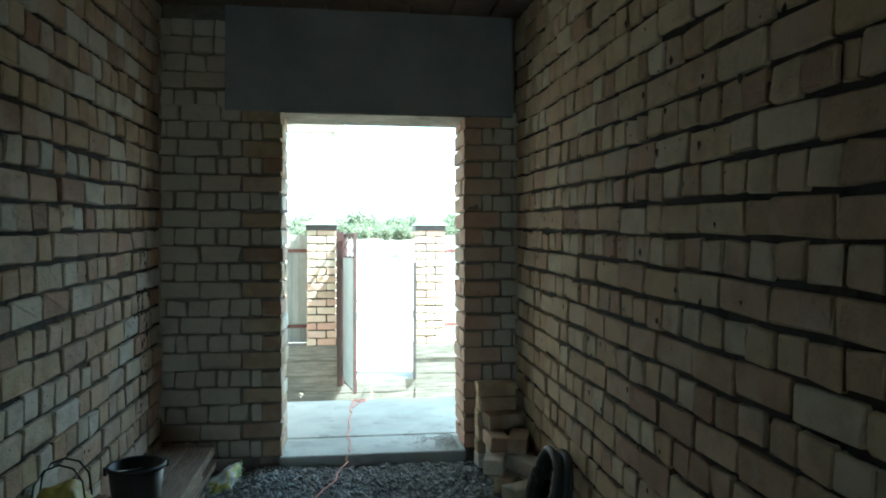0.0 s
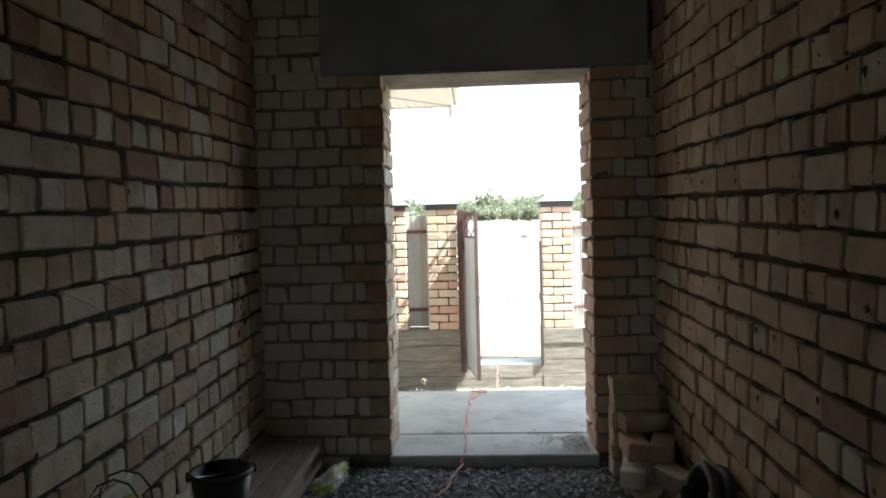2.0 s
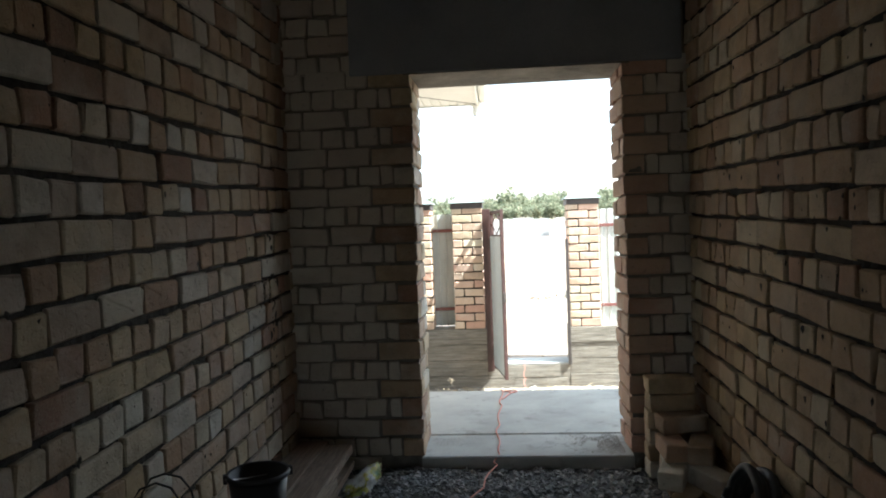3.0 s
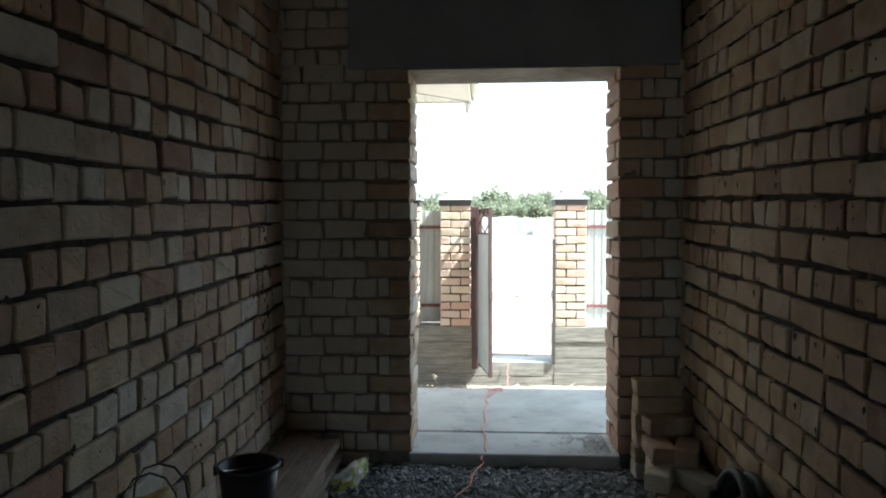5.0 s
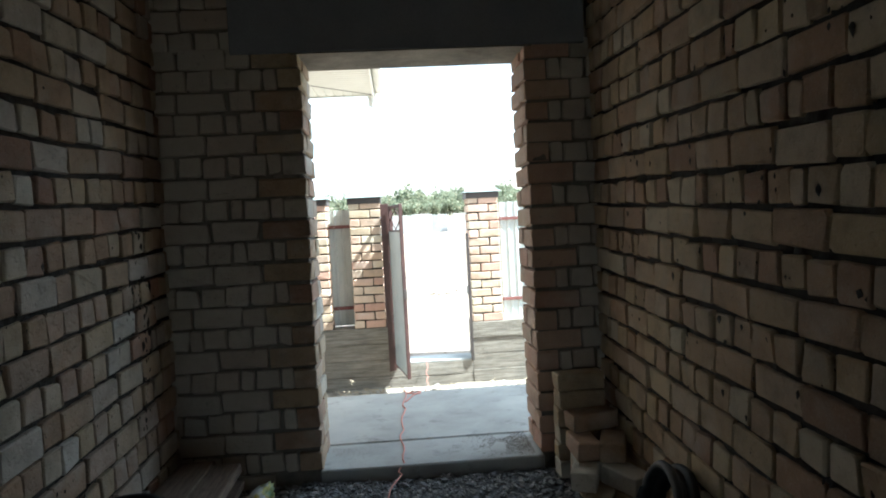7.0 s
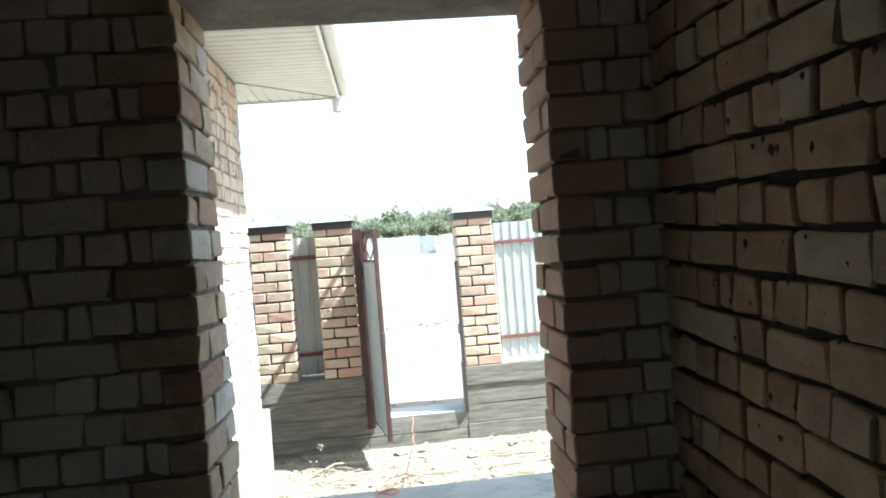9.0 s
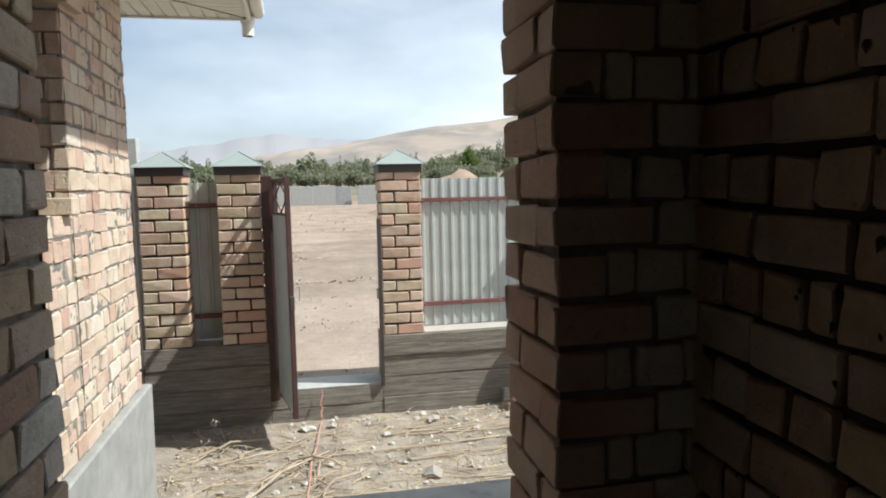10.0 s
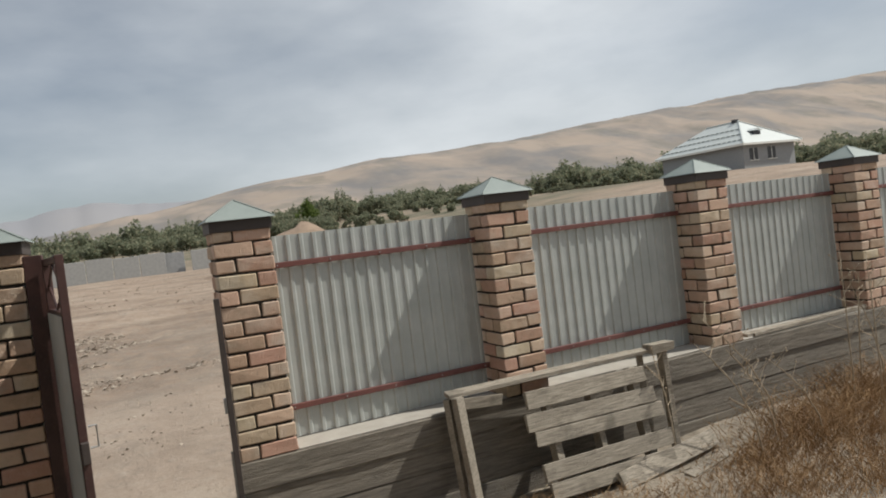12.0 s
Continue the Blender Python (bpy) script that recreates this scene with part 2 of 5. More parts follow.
M["straw"] = painted("dry_straw", (0.40, 0.30, 0.17), (0.54, 0.43, 0.27), 0.9)
M["dry_grass"] = painted("dead_grass", (0.20, 0.115, 0.052), (0.37, 0.235, 0.115), 0.9)
M["stick"] = painted("dry_stem", (0.30, 0.24, 0.17), (0.46, 0.38, 0.28), 0.9)

m = Mat("printed_film_bag", 0.4)
n = m.noise(9, 3)
m.colour(m.ramp(n, (0.40, (0.62, 0.64, 0.62)), (0.52, (0.66, 0.66, 0.62)), (0.56, (0.55, 0.50, 0.10)), (0.70, (0.16, 0.26, 0.12)))).bump(m.noise(40, 4), 0.4, 0.01)
M["film"] = m.mat

m = Mat("pale_stone", 0.9)
m.colour(m.mix(0.4, m.ramp(m.pick(), (0.0, (0.30, 0.27, 0.23)), (0.6, (0.46, 0.43, 0.38)), (1.0, (0.62, 0.60, 0.55))), m.ramp(m.noise(20, 5), (0.3, (0.25, 0.22, 0.19)), (0.7, (0.5, 0.47, 0.42))))).bump(m.noise(60, 4), 0.5, 0.01)
M["stone"] = m.mat

m = Mat("dry_soil", 0.97).world()
sep = m.n.new("ShaderNodeSeparateXYZ")
m.l.new(m.co, sep.inputs[0])
n1, n2, n3 = m.noise(0.5, 8, 0.68), m.noise(4.5, 7, 0.7), m.noise(45, 5, 0.7)
field = m.ramp(n1, (0.36, (0.20, 0.138, 0.094)), (0.5, (0.285, 0.208, 0.150)), (0.66, (0.355, 0.282, 0.215)))
field = m.mix(m.math("MULTIPLY", m.level(n2, 0.48, 0.70), 0.6), field, (0.40, 0.345, 0.285))
field = m.mix(m.math("MULTIPLY", m.level(m.noise(2.1, 8, 0.75), 0.52, 0.66), 0.6), field, (0.15, 0.115, 0.088))
track = m.math("MULTIPLY", m.level(m.math("ADD", sep.outputs[1], m.math("MULTIPLY", n1, 5.0)), 20.0, 17.5), m.level(n2, 0.75, 0.35))
field = m.mix(m.math("MULTIPLY", track, 0.55), field, (0.39, 0.325, 0.265))
far_y = m.math("ADD", sep.outputs[1], m.math("MULTIPLY", n1, 6.0))
turned = m.math("MULTIPLY", m.math("MULTIPLY", m.level(far_y, 18.0, 21.0), m.level(far_y, 31.0, 27.0)), m.level(n2, 0.30, 0.55))
field = m.mix(m.math("MULTIPLY", turned, 0.6), field, (0.165, 0.132, 0.104))
field = m.mix(m.math("MULTIPLY", m.level(n3, 0.52, 0.70), 0.45), field, (0.47, 0.405, 0.335))
field = m.mix(m.math("MULTIPLY", m.level(m.noise(17, 5, 0.7), 0.56, 0.68), 0.45), field, (0.155, 0.12, 0.09))
band = m.noise(0.22, 6, 0.65, m.stretch(0.35, 1.3, 1.0))
field = m.mix(m.math("MULTIPLY", m.level(band, 0.52, 0.64), 0.5), field, (0.155, 0.118, 0.088))
yard = m.ramp(n2, (0.34, (0.17, 0.14, 0.105)), (0.52, (0.29, 0.245, 0.19)), (0.68, (0.40, 0.345, 0.275)))
yard = m.mix(m.math("MULTIPLY", m.level(n3, 0.5, 0.75), 0.5), yard, (0.48, 0.43, 0.36))
# hill tones are greyed for haze; darker bands stand in for cloud shadow
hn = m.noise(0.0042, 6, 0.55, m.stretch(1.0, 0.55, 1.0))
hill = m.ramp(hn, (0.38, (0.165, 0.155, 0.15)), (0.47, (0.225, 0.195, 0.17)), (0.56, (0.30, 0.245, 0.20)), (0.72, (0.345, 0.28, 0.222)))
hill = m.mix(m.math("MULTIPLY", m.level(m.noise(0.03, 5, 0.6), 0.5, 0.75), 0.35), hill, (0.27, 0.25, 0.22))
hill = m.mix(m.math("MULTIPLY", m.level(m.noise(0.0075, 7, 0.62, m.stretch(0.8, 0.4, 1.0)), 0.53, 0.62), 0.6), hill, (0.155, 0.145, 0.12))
scrub = m.ramp(m.noise(0.09, 6, 0.65), (0.38, (0.085, 0.09, 0.05)), (0.5, (0.17, 0.14, 0.095)), (0.65, (0.27, 0.21, 0.15)))
c = m.mix(m.level(sep.outputs[1], 10.3, 10.6), yard, field)
c = m.mix(m.level(m.math("ADD", sep.outputs[1], m.math("MULTIPLY", n1, 40.0)), 85.0, 105.0), c, scrub)
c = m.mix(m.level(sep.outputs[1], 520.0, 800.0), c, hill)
m.colour(c).bump(m.math("ADD", n2, m.math("MULTIPLY", n3, 0.4)), 0.8, 0.05)
M["soil"] = m.mat

# pale blue-grey base colour imitates haze over the distance
m = Mat("haze_coloured_range", 1.0).world()
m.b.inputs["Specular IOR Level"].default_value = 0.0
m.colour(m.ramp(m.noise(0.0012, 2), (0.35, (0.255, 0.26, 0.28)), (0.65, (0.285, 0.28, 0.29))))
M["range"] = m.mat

m = Mat("loose_earth", 0.97)
m.colour(m.ramp(m.noise(1.3, 7, 0.7), (0.3, (0.21, 0.15, 0.105)), (0.7, (0.32, 0.235, 0.17)))).bump(m.noise(6, 6, 0.7), 0.7, 0.05)
M["earth"] = m.mat

m = Mat("dry_clods", 0.97)
m.colour(m.mix(0.5, m.ramp(m.pick(), (0.0, (0.24, 0.19, 0.145)), (1.0, (0.46, 0.40, 0.33))), m.ramp(m.noise(9, 6, 0.7), (0.3, (0.24, 0.19, 0.145)), (0.7, (0.42, 0.36, 0.29))))).bump(m.noise(20, 5), 0.6, 0.02)
M["clod"] = m.mat


def leaf_material(name, *stops):
    m = Mat(name, 0.7)
    m.colour(m.ramp(m.pick(), *stops))
    m.b.inputs["Specular IOR Level"].default_value = 0.1
    tr, mx = m.n.new("ShaderNodeBsdfTranslucent"), m.n.new("ShaderNodeMixShader")
    m.l.new(m.b.inputs["Base Color"].links[0].from_socket, tr.inputs["Color"])
    mx.inputs["Fac"].default_value = 0.42
    m.l.new(m.b.outputs[0], mx.inputs[1])
    m.l.new(tr.outputs[0], mx.inputs[2])
    m.l.new(mx.outputs[0], m.n["Material Output"].inputs["Surface"])
    return m.mat


# far foliage colour is lightened and greyed to carry distance haze
M["leaf"] = leaf_material("hazed_leaf_mass", (0.0, (0.14, 0.165, 0.105)), (0.4, (0.205, 0.225, 0.15)), (0.75, (0.27, 0.275, 0.185)), (1.0, (0.34, 0.31, 0.21)))
M["leaf_light"] = leaf_material("light_leaf_mass", (0.0, (0.09, 0.13, 0.035)), (0.6, (0.14, 0.19, 0.05)), (1.0, (0.20, 0.24, 0.08)))
M["bark"] = painted("bark", (0.12, 0.09, 0.06), (0.2, 0.15, 0.1), 0.9)


# ---- mesh helpers ----
rng = random.Random(7)


def mesh_of(name, verts, faces, material, smooth=False):
    me = bpy.data.meshes.new(name)
    me.from_pydata([tuple(v) for v in verts], [], faces)
    me.materials.append(material)
    if smooth:
        me.shade_smooth()
    return me


class Build:
    """Collects shapes into one mesh."""

    def __init__(self):
        self.v, self.f = [], []

    def add(self, verts, faces, m=None):
        k = len(self.v)
        self.v += [m @ Vector(q) for q in verts] if m is not None else [Vector(q) for q in verts]
        self.f += [tuple(i + k for i in q) for q in faces]
        return self

    def box(self, x0, x1, y0, y1, z0, z1, cut=0.003, m=None, wob=0.0):
        return self.add(*chamfer(x0, x1, y0, y1, z0, z1, cut, wob), m)

    def tube(self, pts, r, sides=6, taper=1.0):
        pts = [Vector(q) for q in pts]
        k = len(self.v)
        for i, q in enumerate(pts):
            d = (pts[min(i + 1, len(pts) - 1)] - pts[max(i - 1, 0)]).normalized()
            a = d.orthogonal().normalized() if abs(d.z) > 0.95 else d.cross(Vector((0, 0, 1))).normalized()
            b = d.cross(a)
            rr = r * (1 + (taper - 1) * i / max(1, len(pts) - 1))
            for j in range(sides):
                w = 2 * math.pi * j / sides
                self.v.append(q + a * math.cos(w) * rr + b * math.sin(w) * rr)
        for i in range(len(pts) - 1):
            for j in range(sides):
                j2 = (j + 1) % sides
                self.f.append((k + i * sides + j, k + i * sides + j2, k + (i + 1) * sides + j2, k + (i + 1) * sides + j))
        self.f.append(tuple(k + j for j in range(sides))[::-1])
        e = k + (len(pts) - 1) * sides
        self.f.append(tuple(e + j for j in range(sides)))
        return self

    def lathe(self, rings, sides=28, m=None):
        """Turned shape from (radius, height) pairs."""
        v, f = [], []
        for r, z in rings:
            v += [(r * math.cos(2 * math.pi * j / sides), r * math.sin(2 * math.pi * j / sides), z) for j in range(sides)]
        for i in range(len(rings) - 1):
            for j in range(sides):
                j2 = (j + 1) % sides
                f.append((i * sides + j, i * sides + j2, (i + 1) * sides + j2, (i + 1) * sides + j))
        return self.add(v, f, m)

    def mesh(self, name, material, smooth=False):
        return mesh_of(name, self.v, self.f, material, smooth)


def chamfer(x0, x1, y0, y1, z0, z1, c=0.003, wob=0.0):
    """A box with cut edges; wob moves its corners a little."""
    v, idx = [], {}
    for i, x in enumerate((x0, x1)):
        for j, y in enumerate((y0, y1)):
            for k, z in enumerate((z0, z1)):
                s = (1 if i == 0 else -1, 1 if j == 0 else -1, 1 if k == 0 else -1)
                o = [rng.uniform(-wob, wob) for _ in range(3)] if wob else (0, 0, 0)
                for a in range(3):
                    q = [x + s[0] * c + o[0], y + s[1] * c + o[1], z + s[2] * c + o[2]]
                    q[a] -= s[a] * c
                    idx[(i, j, k, a)] = len(v)
                    v.append(tuple(q))
    f = []
    for a in range(3):
        b, d = [(1, 2), (2, 0), (0, 1)][a]
        for side in (0, 1):
            q = []
            for p, r in ((0, 0), (1, 0), (1, 1), (0, 1)):
                t = [0, 0, 0]
                t[a], t[b], t[d] = side, p, r
                q.append(idx[(*t, a)])
            f.append(tuple(q if side else q[::-1]))
    for a in range(3):
        b, d = [(1, 2), (2, 0), (0, 1)][a]
        for p in (0, 1):
            for r in (0, 1):
                t0, t1 = [0, 0, 0], [0, 0, 0]
                t0[b], t0[d], t1[b], t1[d] = p, r, p, r
                t1[a] = 1
                q = [idx[(*t0, b)], idx[(*t1, b)], idx[(*t1, d)], idx[(*t0, d)]]
                f.append(tuple(q if p != r else q[::-1]))
    for i in (0, 1):
        for j in (0, 1):
            for k in (0, 1):
                q = (idx[(i, j, k, 0)], idx[(i, j, k, 1)], idx[(i, j, k, 2)])
                f.append(q if (i + j + k) % 2 else q[::-1])
    return v, f


def part(name, build, material, parent, label="", m=None, smooth=False):
    """One mesh object under a thing or a part, from a Build, a mesh or a bmesh."""
    me = build.mesh(name, material, smooth) if isinstance(build, Build) else build
    ob = new(name, me)
    ob.parent = parent
    if m is not None:
        ob.matrix_basis = m
    if label:
        ob["label"] = label
    return ob


def thing(name, label, category, m=None, group="", kind="", mesh=None):
    ob = new(name, mesh)
    if mesh is None:
        ob.empty_display_size = 0.1
    if m is not None:
        ob.matrix_basis = m
    return tagged(ob, label, category, group, kind)


# ---- bricks ----
def face_brick(w, h, d, chip=0.0):
    """A brick whose worn face lies at local z = 0: x along the course, y up, z outwards."""
    c = 0.007
    j = 0.005
    pts = [(c, 0), (w - c, 0), (w, c), (w, h - c), (w - c, h), (c, h), (0, h - c), (0, c)]
    pts = [[x + rng.uniform(-j, j), y + rng.uniform(-j, j)] for x, y in pts]
    if chip:
        k = rng.randrange(4)
        for a in ((1, 2), (3, 4), (5, 6), (7, 0))[k]:
            pts[a][0] += (w / 2 - pts[a][0]) * rng.uniform(0.0, chip)
            pts[a][1] += (h / 2 - pts[a][1]) * rng.uniform(0.0, chip * 1.4)
    mx, my = w / 2, h / 2
    dz = [rng.uniform(-0.006, 0.002) for _ in range(8)]
    ring0 = [(x + (0.004 if x < mx else -0.004), y + (0.004 if y < my else -0.004), dz[i]) for i, (x, y) in enumerate(pts)]
    ring1 = [(x, y, -0.005 + dz[i]) for i, (x, y) in enumerate(pts)]
    ring2 = [(x, y, -d) for x, y in pts]
    v = ring0 + ring1 + ring2
    f = [tuple(range(8))]
    for r in (0, 8):
        for i in range(8):
            k = (i + 1) % 8
            f.append((r + i, r + 8 + i, r + 8 + k, r + k))
    return v, f


COURSE, BRICK_H = 0.1143, 0.099
LONG, SHORT = 0.250, 0.120
STOCK = {}
for key, w in (("long", LONG), ("short", SHORT), ("closer", 0.066)):
    for i in range(24):
        STOCK[key, i] = face_brick(w, BRICK_H, 0.07, 0.0 if i < 15 else rng.uniform(0.08, 0.28))
SHARED = {}


def stock_brick(key, i, thick=1.0):
    """A stock brick with its body reaching deeper into the wall; the worn face keeps its shape."""
    v, f = STOCK[key, i]
    return [(x, y, z * thick if k > 15 else z) for k, (x, y, z) in enumerate(v)], f


def shared_brick(key, i, material, thick=1.0):
    k = (key, i, material.name, thick)
    if k not in SHARED:
        SHARED[k] = mesh_of("brick", *stock_brick(key, i, thick), material)
    return SHARED[k]


def lay(length, z0, z1, phase=0, headers=True, ends=(False, False), course=COURSE):
    """Bricks of a wall face: (key, u, v) with u along the wall and v upwards; header and stretcher courses take turns."""
    out, n = [], 0
    v = z0
    while v + BRICK_H * 0.7 < z1:
        header = headers and (n + phase) % 2 == 0
        u = 0.0 if ends[0] else -rng.uniform(0.05, 0.14)
        if not headers and (n + phase) % 2:
            out.append(("short", u, v))
            u += SHORT + 0.012
        elif ends[0] and header:
            out.append(("short", u, v))
            u += SHORT + 0.012
            if rng.random() < 0.5:
                out.append(("closer", u, v))
                u += 0.078
        while u < length - 0.03:
            key = "short" if header else "long"
            if headers and not header and rng.random() < 0.07:
                key = "short"
            if header and rng.random() < 0.05:
                key = "closer"
            w = {"long": LONG, "short": SHORT, "closer": 0.066}[key]
            if u + w > length + 0.004:
                if length - u > 0.11:
                    key, w = "short", SHORT
                elif length - u > 0.055:
                    key, w = "closer", 0.066
                else:
                    break
                if u + w > length + 0.004:
                    u = length - w
            out.append((key, u, v))
            u += w + rng.uniform(0.006, 0.015)
        n += 1
        v = z0 + n * course
    return out


def set_bricks(wall, bricks, frame_m, single, material=None, proud=0.0, wide=1.0, tall=1.0, deep=1.0):
    """Sets bricks on a wall; those for which single(place) holds are objects of their own, the rest one joined part."""
    material = material or M["brick"]
    rest = Build()
    count = 0
    for key, u, v in bricks:
        i = rng.randrange(24)
        thick = deep(key, u) if callable(deep) else deep
        m = frame_m @ pose(u * wide + rng.uniform(-0.002, 0.002), v + rng.uniform(-0.004, 0.004), proud + rng.uniform(-0.006, 0.004), rng.uniform(-0.8, 0.8), rng.uniform(-0.9, 0.9), rng.uniform(-0.9, 0.9)) @ Matrix.Diagonal((wide, tall, 1, 1))
        if m.translation.z > TOP - 0.03 or m.translation.z < -0.8:
            continue
        if single(m.translation) and count < 300:
            part("brick", shared_brick(key, i, material, thick), None, wall, m=m)
            count += 1
        else:
            rest.add(*stock_brick(key, i, thick), m)
    if rest.v:
        tagged(part("far_bricks", rest, material, wall, "clay bricks in the rest of the wall"), kind="stuff")


def mortar_sheet(b, frame_m, length, z0, z1, depth=-0.012, step=0.025, rough=0.006):
    """An uneven sheet of mortar behind the brick faces."""
    nu, nv = max(2, int(length / step)), max(2, int((z1 - z0) / step))
    v, f = [], []
    for j in range(nv + 1):
        for i in range(nu + 1):
            u, w = length * i / nu, z0 + (z1 - z0) * j / nv
            q = frame_m @ Vector((u, w, 0))
            v.append((u, w, depth + rough * noise.noise(q * 23.0) * 1.6 + rough * 0.7 * noise.noise(q * 60.0)))
    for j in range(nv):
        for i in range(nu):
            a = j * (nu + 1) + i
            f.append((a, a + 1, a + nu + 2, a + nu + 1))
    b.add(v, f, frame_m)


def face_frame(x, y, z, heading):
    """A frame with x along the wall, y up and z out of the wall; heading is the way of x in degrees."""
    return pose(x, y, z, 90, 0, heading)


# ---- the passage ----
XL, XR, YF, YO = -0.575, 1.725, 4.88, 5.28
DL, DR, DZ0, DZ1 = 0.173, 1.367, 0.10, 2.345
YB, TOP = -6.0, 3.02
# sides of an added rear opening, sized for the light it lets in
RL, RR = XL + 0.5, XR - 0.5


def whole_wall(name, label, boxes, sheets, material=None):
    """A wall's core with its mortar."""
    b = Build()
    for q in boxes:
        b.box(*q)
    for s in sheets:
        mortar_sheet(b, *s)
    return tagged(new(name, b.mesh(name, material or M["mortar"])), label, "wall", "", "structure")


left_m = face_frame(XL, YB, 0.0, 90)
right_m = face_frame(XR, YF, 0.0, -90)
front_m = face_frame(XL, YF, 0.0, 0)
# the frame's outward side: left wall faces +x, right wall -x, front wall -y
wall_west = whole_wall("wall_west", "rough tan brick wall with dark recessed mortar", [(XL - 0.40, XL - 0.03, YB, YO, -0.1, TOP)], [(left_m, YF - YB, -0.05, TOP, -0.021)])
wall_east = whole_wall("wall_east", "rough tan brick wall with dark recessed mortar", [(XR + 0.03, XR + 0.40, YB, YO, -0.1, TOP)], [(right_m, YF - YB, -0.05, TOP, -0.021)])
# unseen end wall; its doorway is added to brighten the passage from behind
wall_back = whole_wall("wall_south", "plain unseen end wall with a doorway added for fill light", [(XL - 0.4, RL, YB - 0.3, YB, -0.1, TOP), (RR, XR + 0.4, YB - 0.3, YB, -0.1, TOP), (RL, RR, YB - 0.3, YB, 2.45, TOP), (RL, RR, YB - 0.3, YB, -0.9, 0.03)], [], M["beam"])
fl_m = front_m
fr_m = face_frame(DR, YF, 0.0, 0)
jl_m = face_frame(DL, YF + 0.0, 0.0, 90)
jr_m = face_frame(DR, YO + 0.004, 0.0, -90)
ol_m = face_frame(DL, YO, 0.0, 180)
or_m = face_frame(XR + 0.4, YO + 0.004, 0.0, 180)
wall_north = whole_wall(
    "wall_north", "brick end wall with a tall doorless opening",
    [(XL - 0.02, DL - 0.03, YF + 0.03, YO - 0.03, -0.1, DZ1 + 0.1), (DR + 0.04, XR + 0.02, YF + 0.03, YO - 0.06, -0.1, DZ1 + 0.1)],
    [(fl_m, DL - XL - 0.016, -0.05, TOP, -0.022), (fr_m @ pose(0.016, 0, 0), XR - DR - 0.016, -0.05, TOP, -0.022),
     (jl_m @ pose(0.016, 0, 0), YO - YF - 0.032, 0.0, DZ1, -0.022), (jr_m @ pose(0.045, 0, 0), YO - YF - 0.061, 0.0, DZ1, -0.030),
     (ol_m @ pose(0.016, 0, 0), 1.2, -0.7, DZ1 + 0.4, -0.016), (or_m, XR + 0.4 - DR - 0.03, -0.7, DZ1 + 0.4, -0.045)], M["grey_mortar"])

b = Build().box(DL - 0.36, XR - 0.02, YF - 0.012, YO + 0.01, DZ1, DZ1 + 0.70, 0.006, None, 0.003)
lintel = tagged(new("lintel", b.mesh("lintel", M["beam"])), "smooth grey concrete beam above the opening", "beam", "", "structure")
part("underside", Build().box(DL - 0.05, DR + 0.05, YF - 0.008, YO + 0.006, DZ1 - 0.005, DZ1 + 0.01, 0.002, None, 0.001), M["plinth"], lintel, "rough board-marked underside")
b = Build()
for k in range(9):
    x0 = XL - 0.05 + k * 0.27
    b.box(x0 + 0.004, x0 + 0.266, YB, YO + 0.4, TOP + 0.004 * (k % 2), TOP + 0.03, 0.004, None, 0.002)
b.box(XL - 0.4, XR + 0.4, YB - 0.3, YO, TOP + 0.035, TOP + 0.16)
ceiling = tagged(new("ceiling", b.mesh("ceiling", M["ceiling"])), "dark rough boarded ceiling", "ceiling", "", "structure")

# gravel floor with its stones
nx, ny = 46, 200
v, f = [], []
for j in range(ny + 1):
    for i in range(nx + 1):
        x, y = XL - 0.02 + (XR - XL + 0.04) * i / nx, YB + (YF - YB + 0.03) * j / ny
        v.append((x, y, 0.028 + 0.022 * noise.noise(Vector((x * 2.3, y * 2.3, 3))) + 0.008 * noise.noise(Vector((x * 17, y * 17, 8)))))
for j in range(ny):
    for i in range(nx):
        a = j * (nx + 1) + i
        f.append((a, a + 1, a + nx + 2, a + nx + 1))
floor = tagged(new("floor", mesh_of("floor", v, f, M["bed"])), "grey crushed stone floor of the passage", "floor", "", "structure")
OCT_V = [(1, 0, 0), (-1, 0, 0), (0, 1, 0), (0, -1, 0), (0, 0, 1), (0, 0, -1), (0.62, 0.62, 0.5), (-0.62, 0.6, 0.5), (-0.6, -0.62, 0.52), (0.62, -0.6, 0.5)]
OCT_F = [(0, 6, 4), (0, 4, 9), (6, 2, 4), (2, 7, 4), (7, 1, 4), (1, 8, 4), (8, 3, 4), (3, 9, 4), (0, 2, 6), (2, 1, 7), (1, 3, 8), (3, 0, 9), (0, 5, 2), (2, 5, 1), (1, 5, 3), (3, 5, 0)]


def stones(area, count, r0, r1, ground, flat=0.7, patchy=0.0):
    """Loose stones scattered over a stretch of ground, in patches if asked."""
    b = Build()
    for _ in range(count):
        x, y = rng.uniform(area[0], area[1]), rng.uniform(area[2], area[3])
        if patchy and noise.noise(Vector((x * 0.22, y * 0.55, 5))) < patchy:
            continue
        r = r0 + (r1 - r0) * rng.random() ** 2
        q = [(a * rng.uniform(0.75, 1.2), bb * rng.uniform(0.6, 1.0), c * flat * rng.uniform(0.7, 1.2)) for a, bb, c in OCT_V]
        b.add(q, OCT_F, pose(x, y, ground(x, y) + r * 0.25, rng.uniform(-40, 40), rng.uniform(-40, 40), rng.uniform(0, 360)) @ Matrix.Scale(r, 4))
    return b


def gravel_z(x, y):
    return 0.028 + 0.022 * noise.noise(Vector((x * 2.3, y * 2.3, 3)))


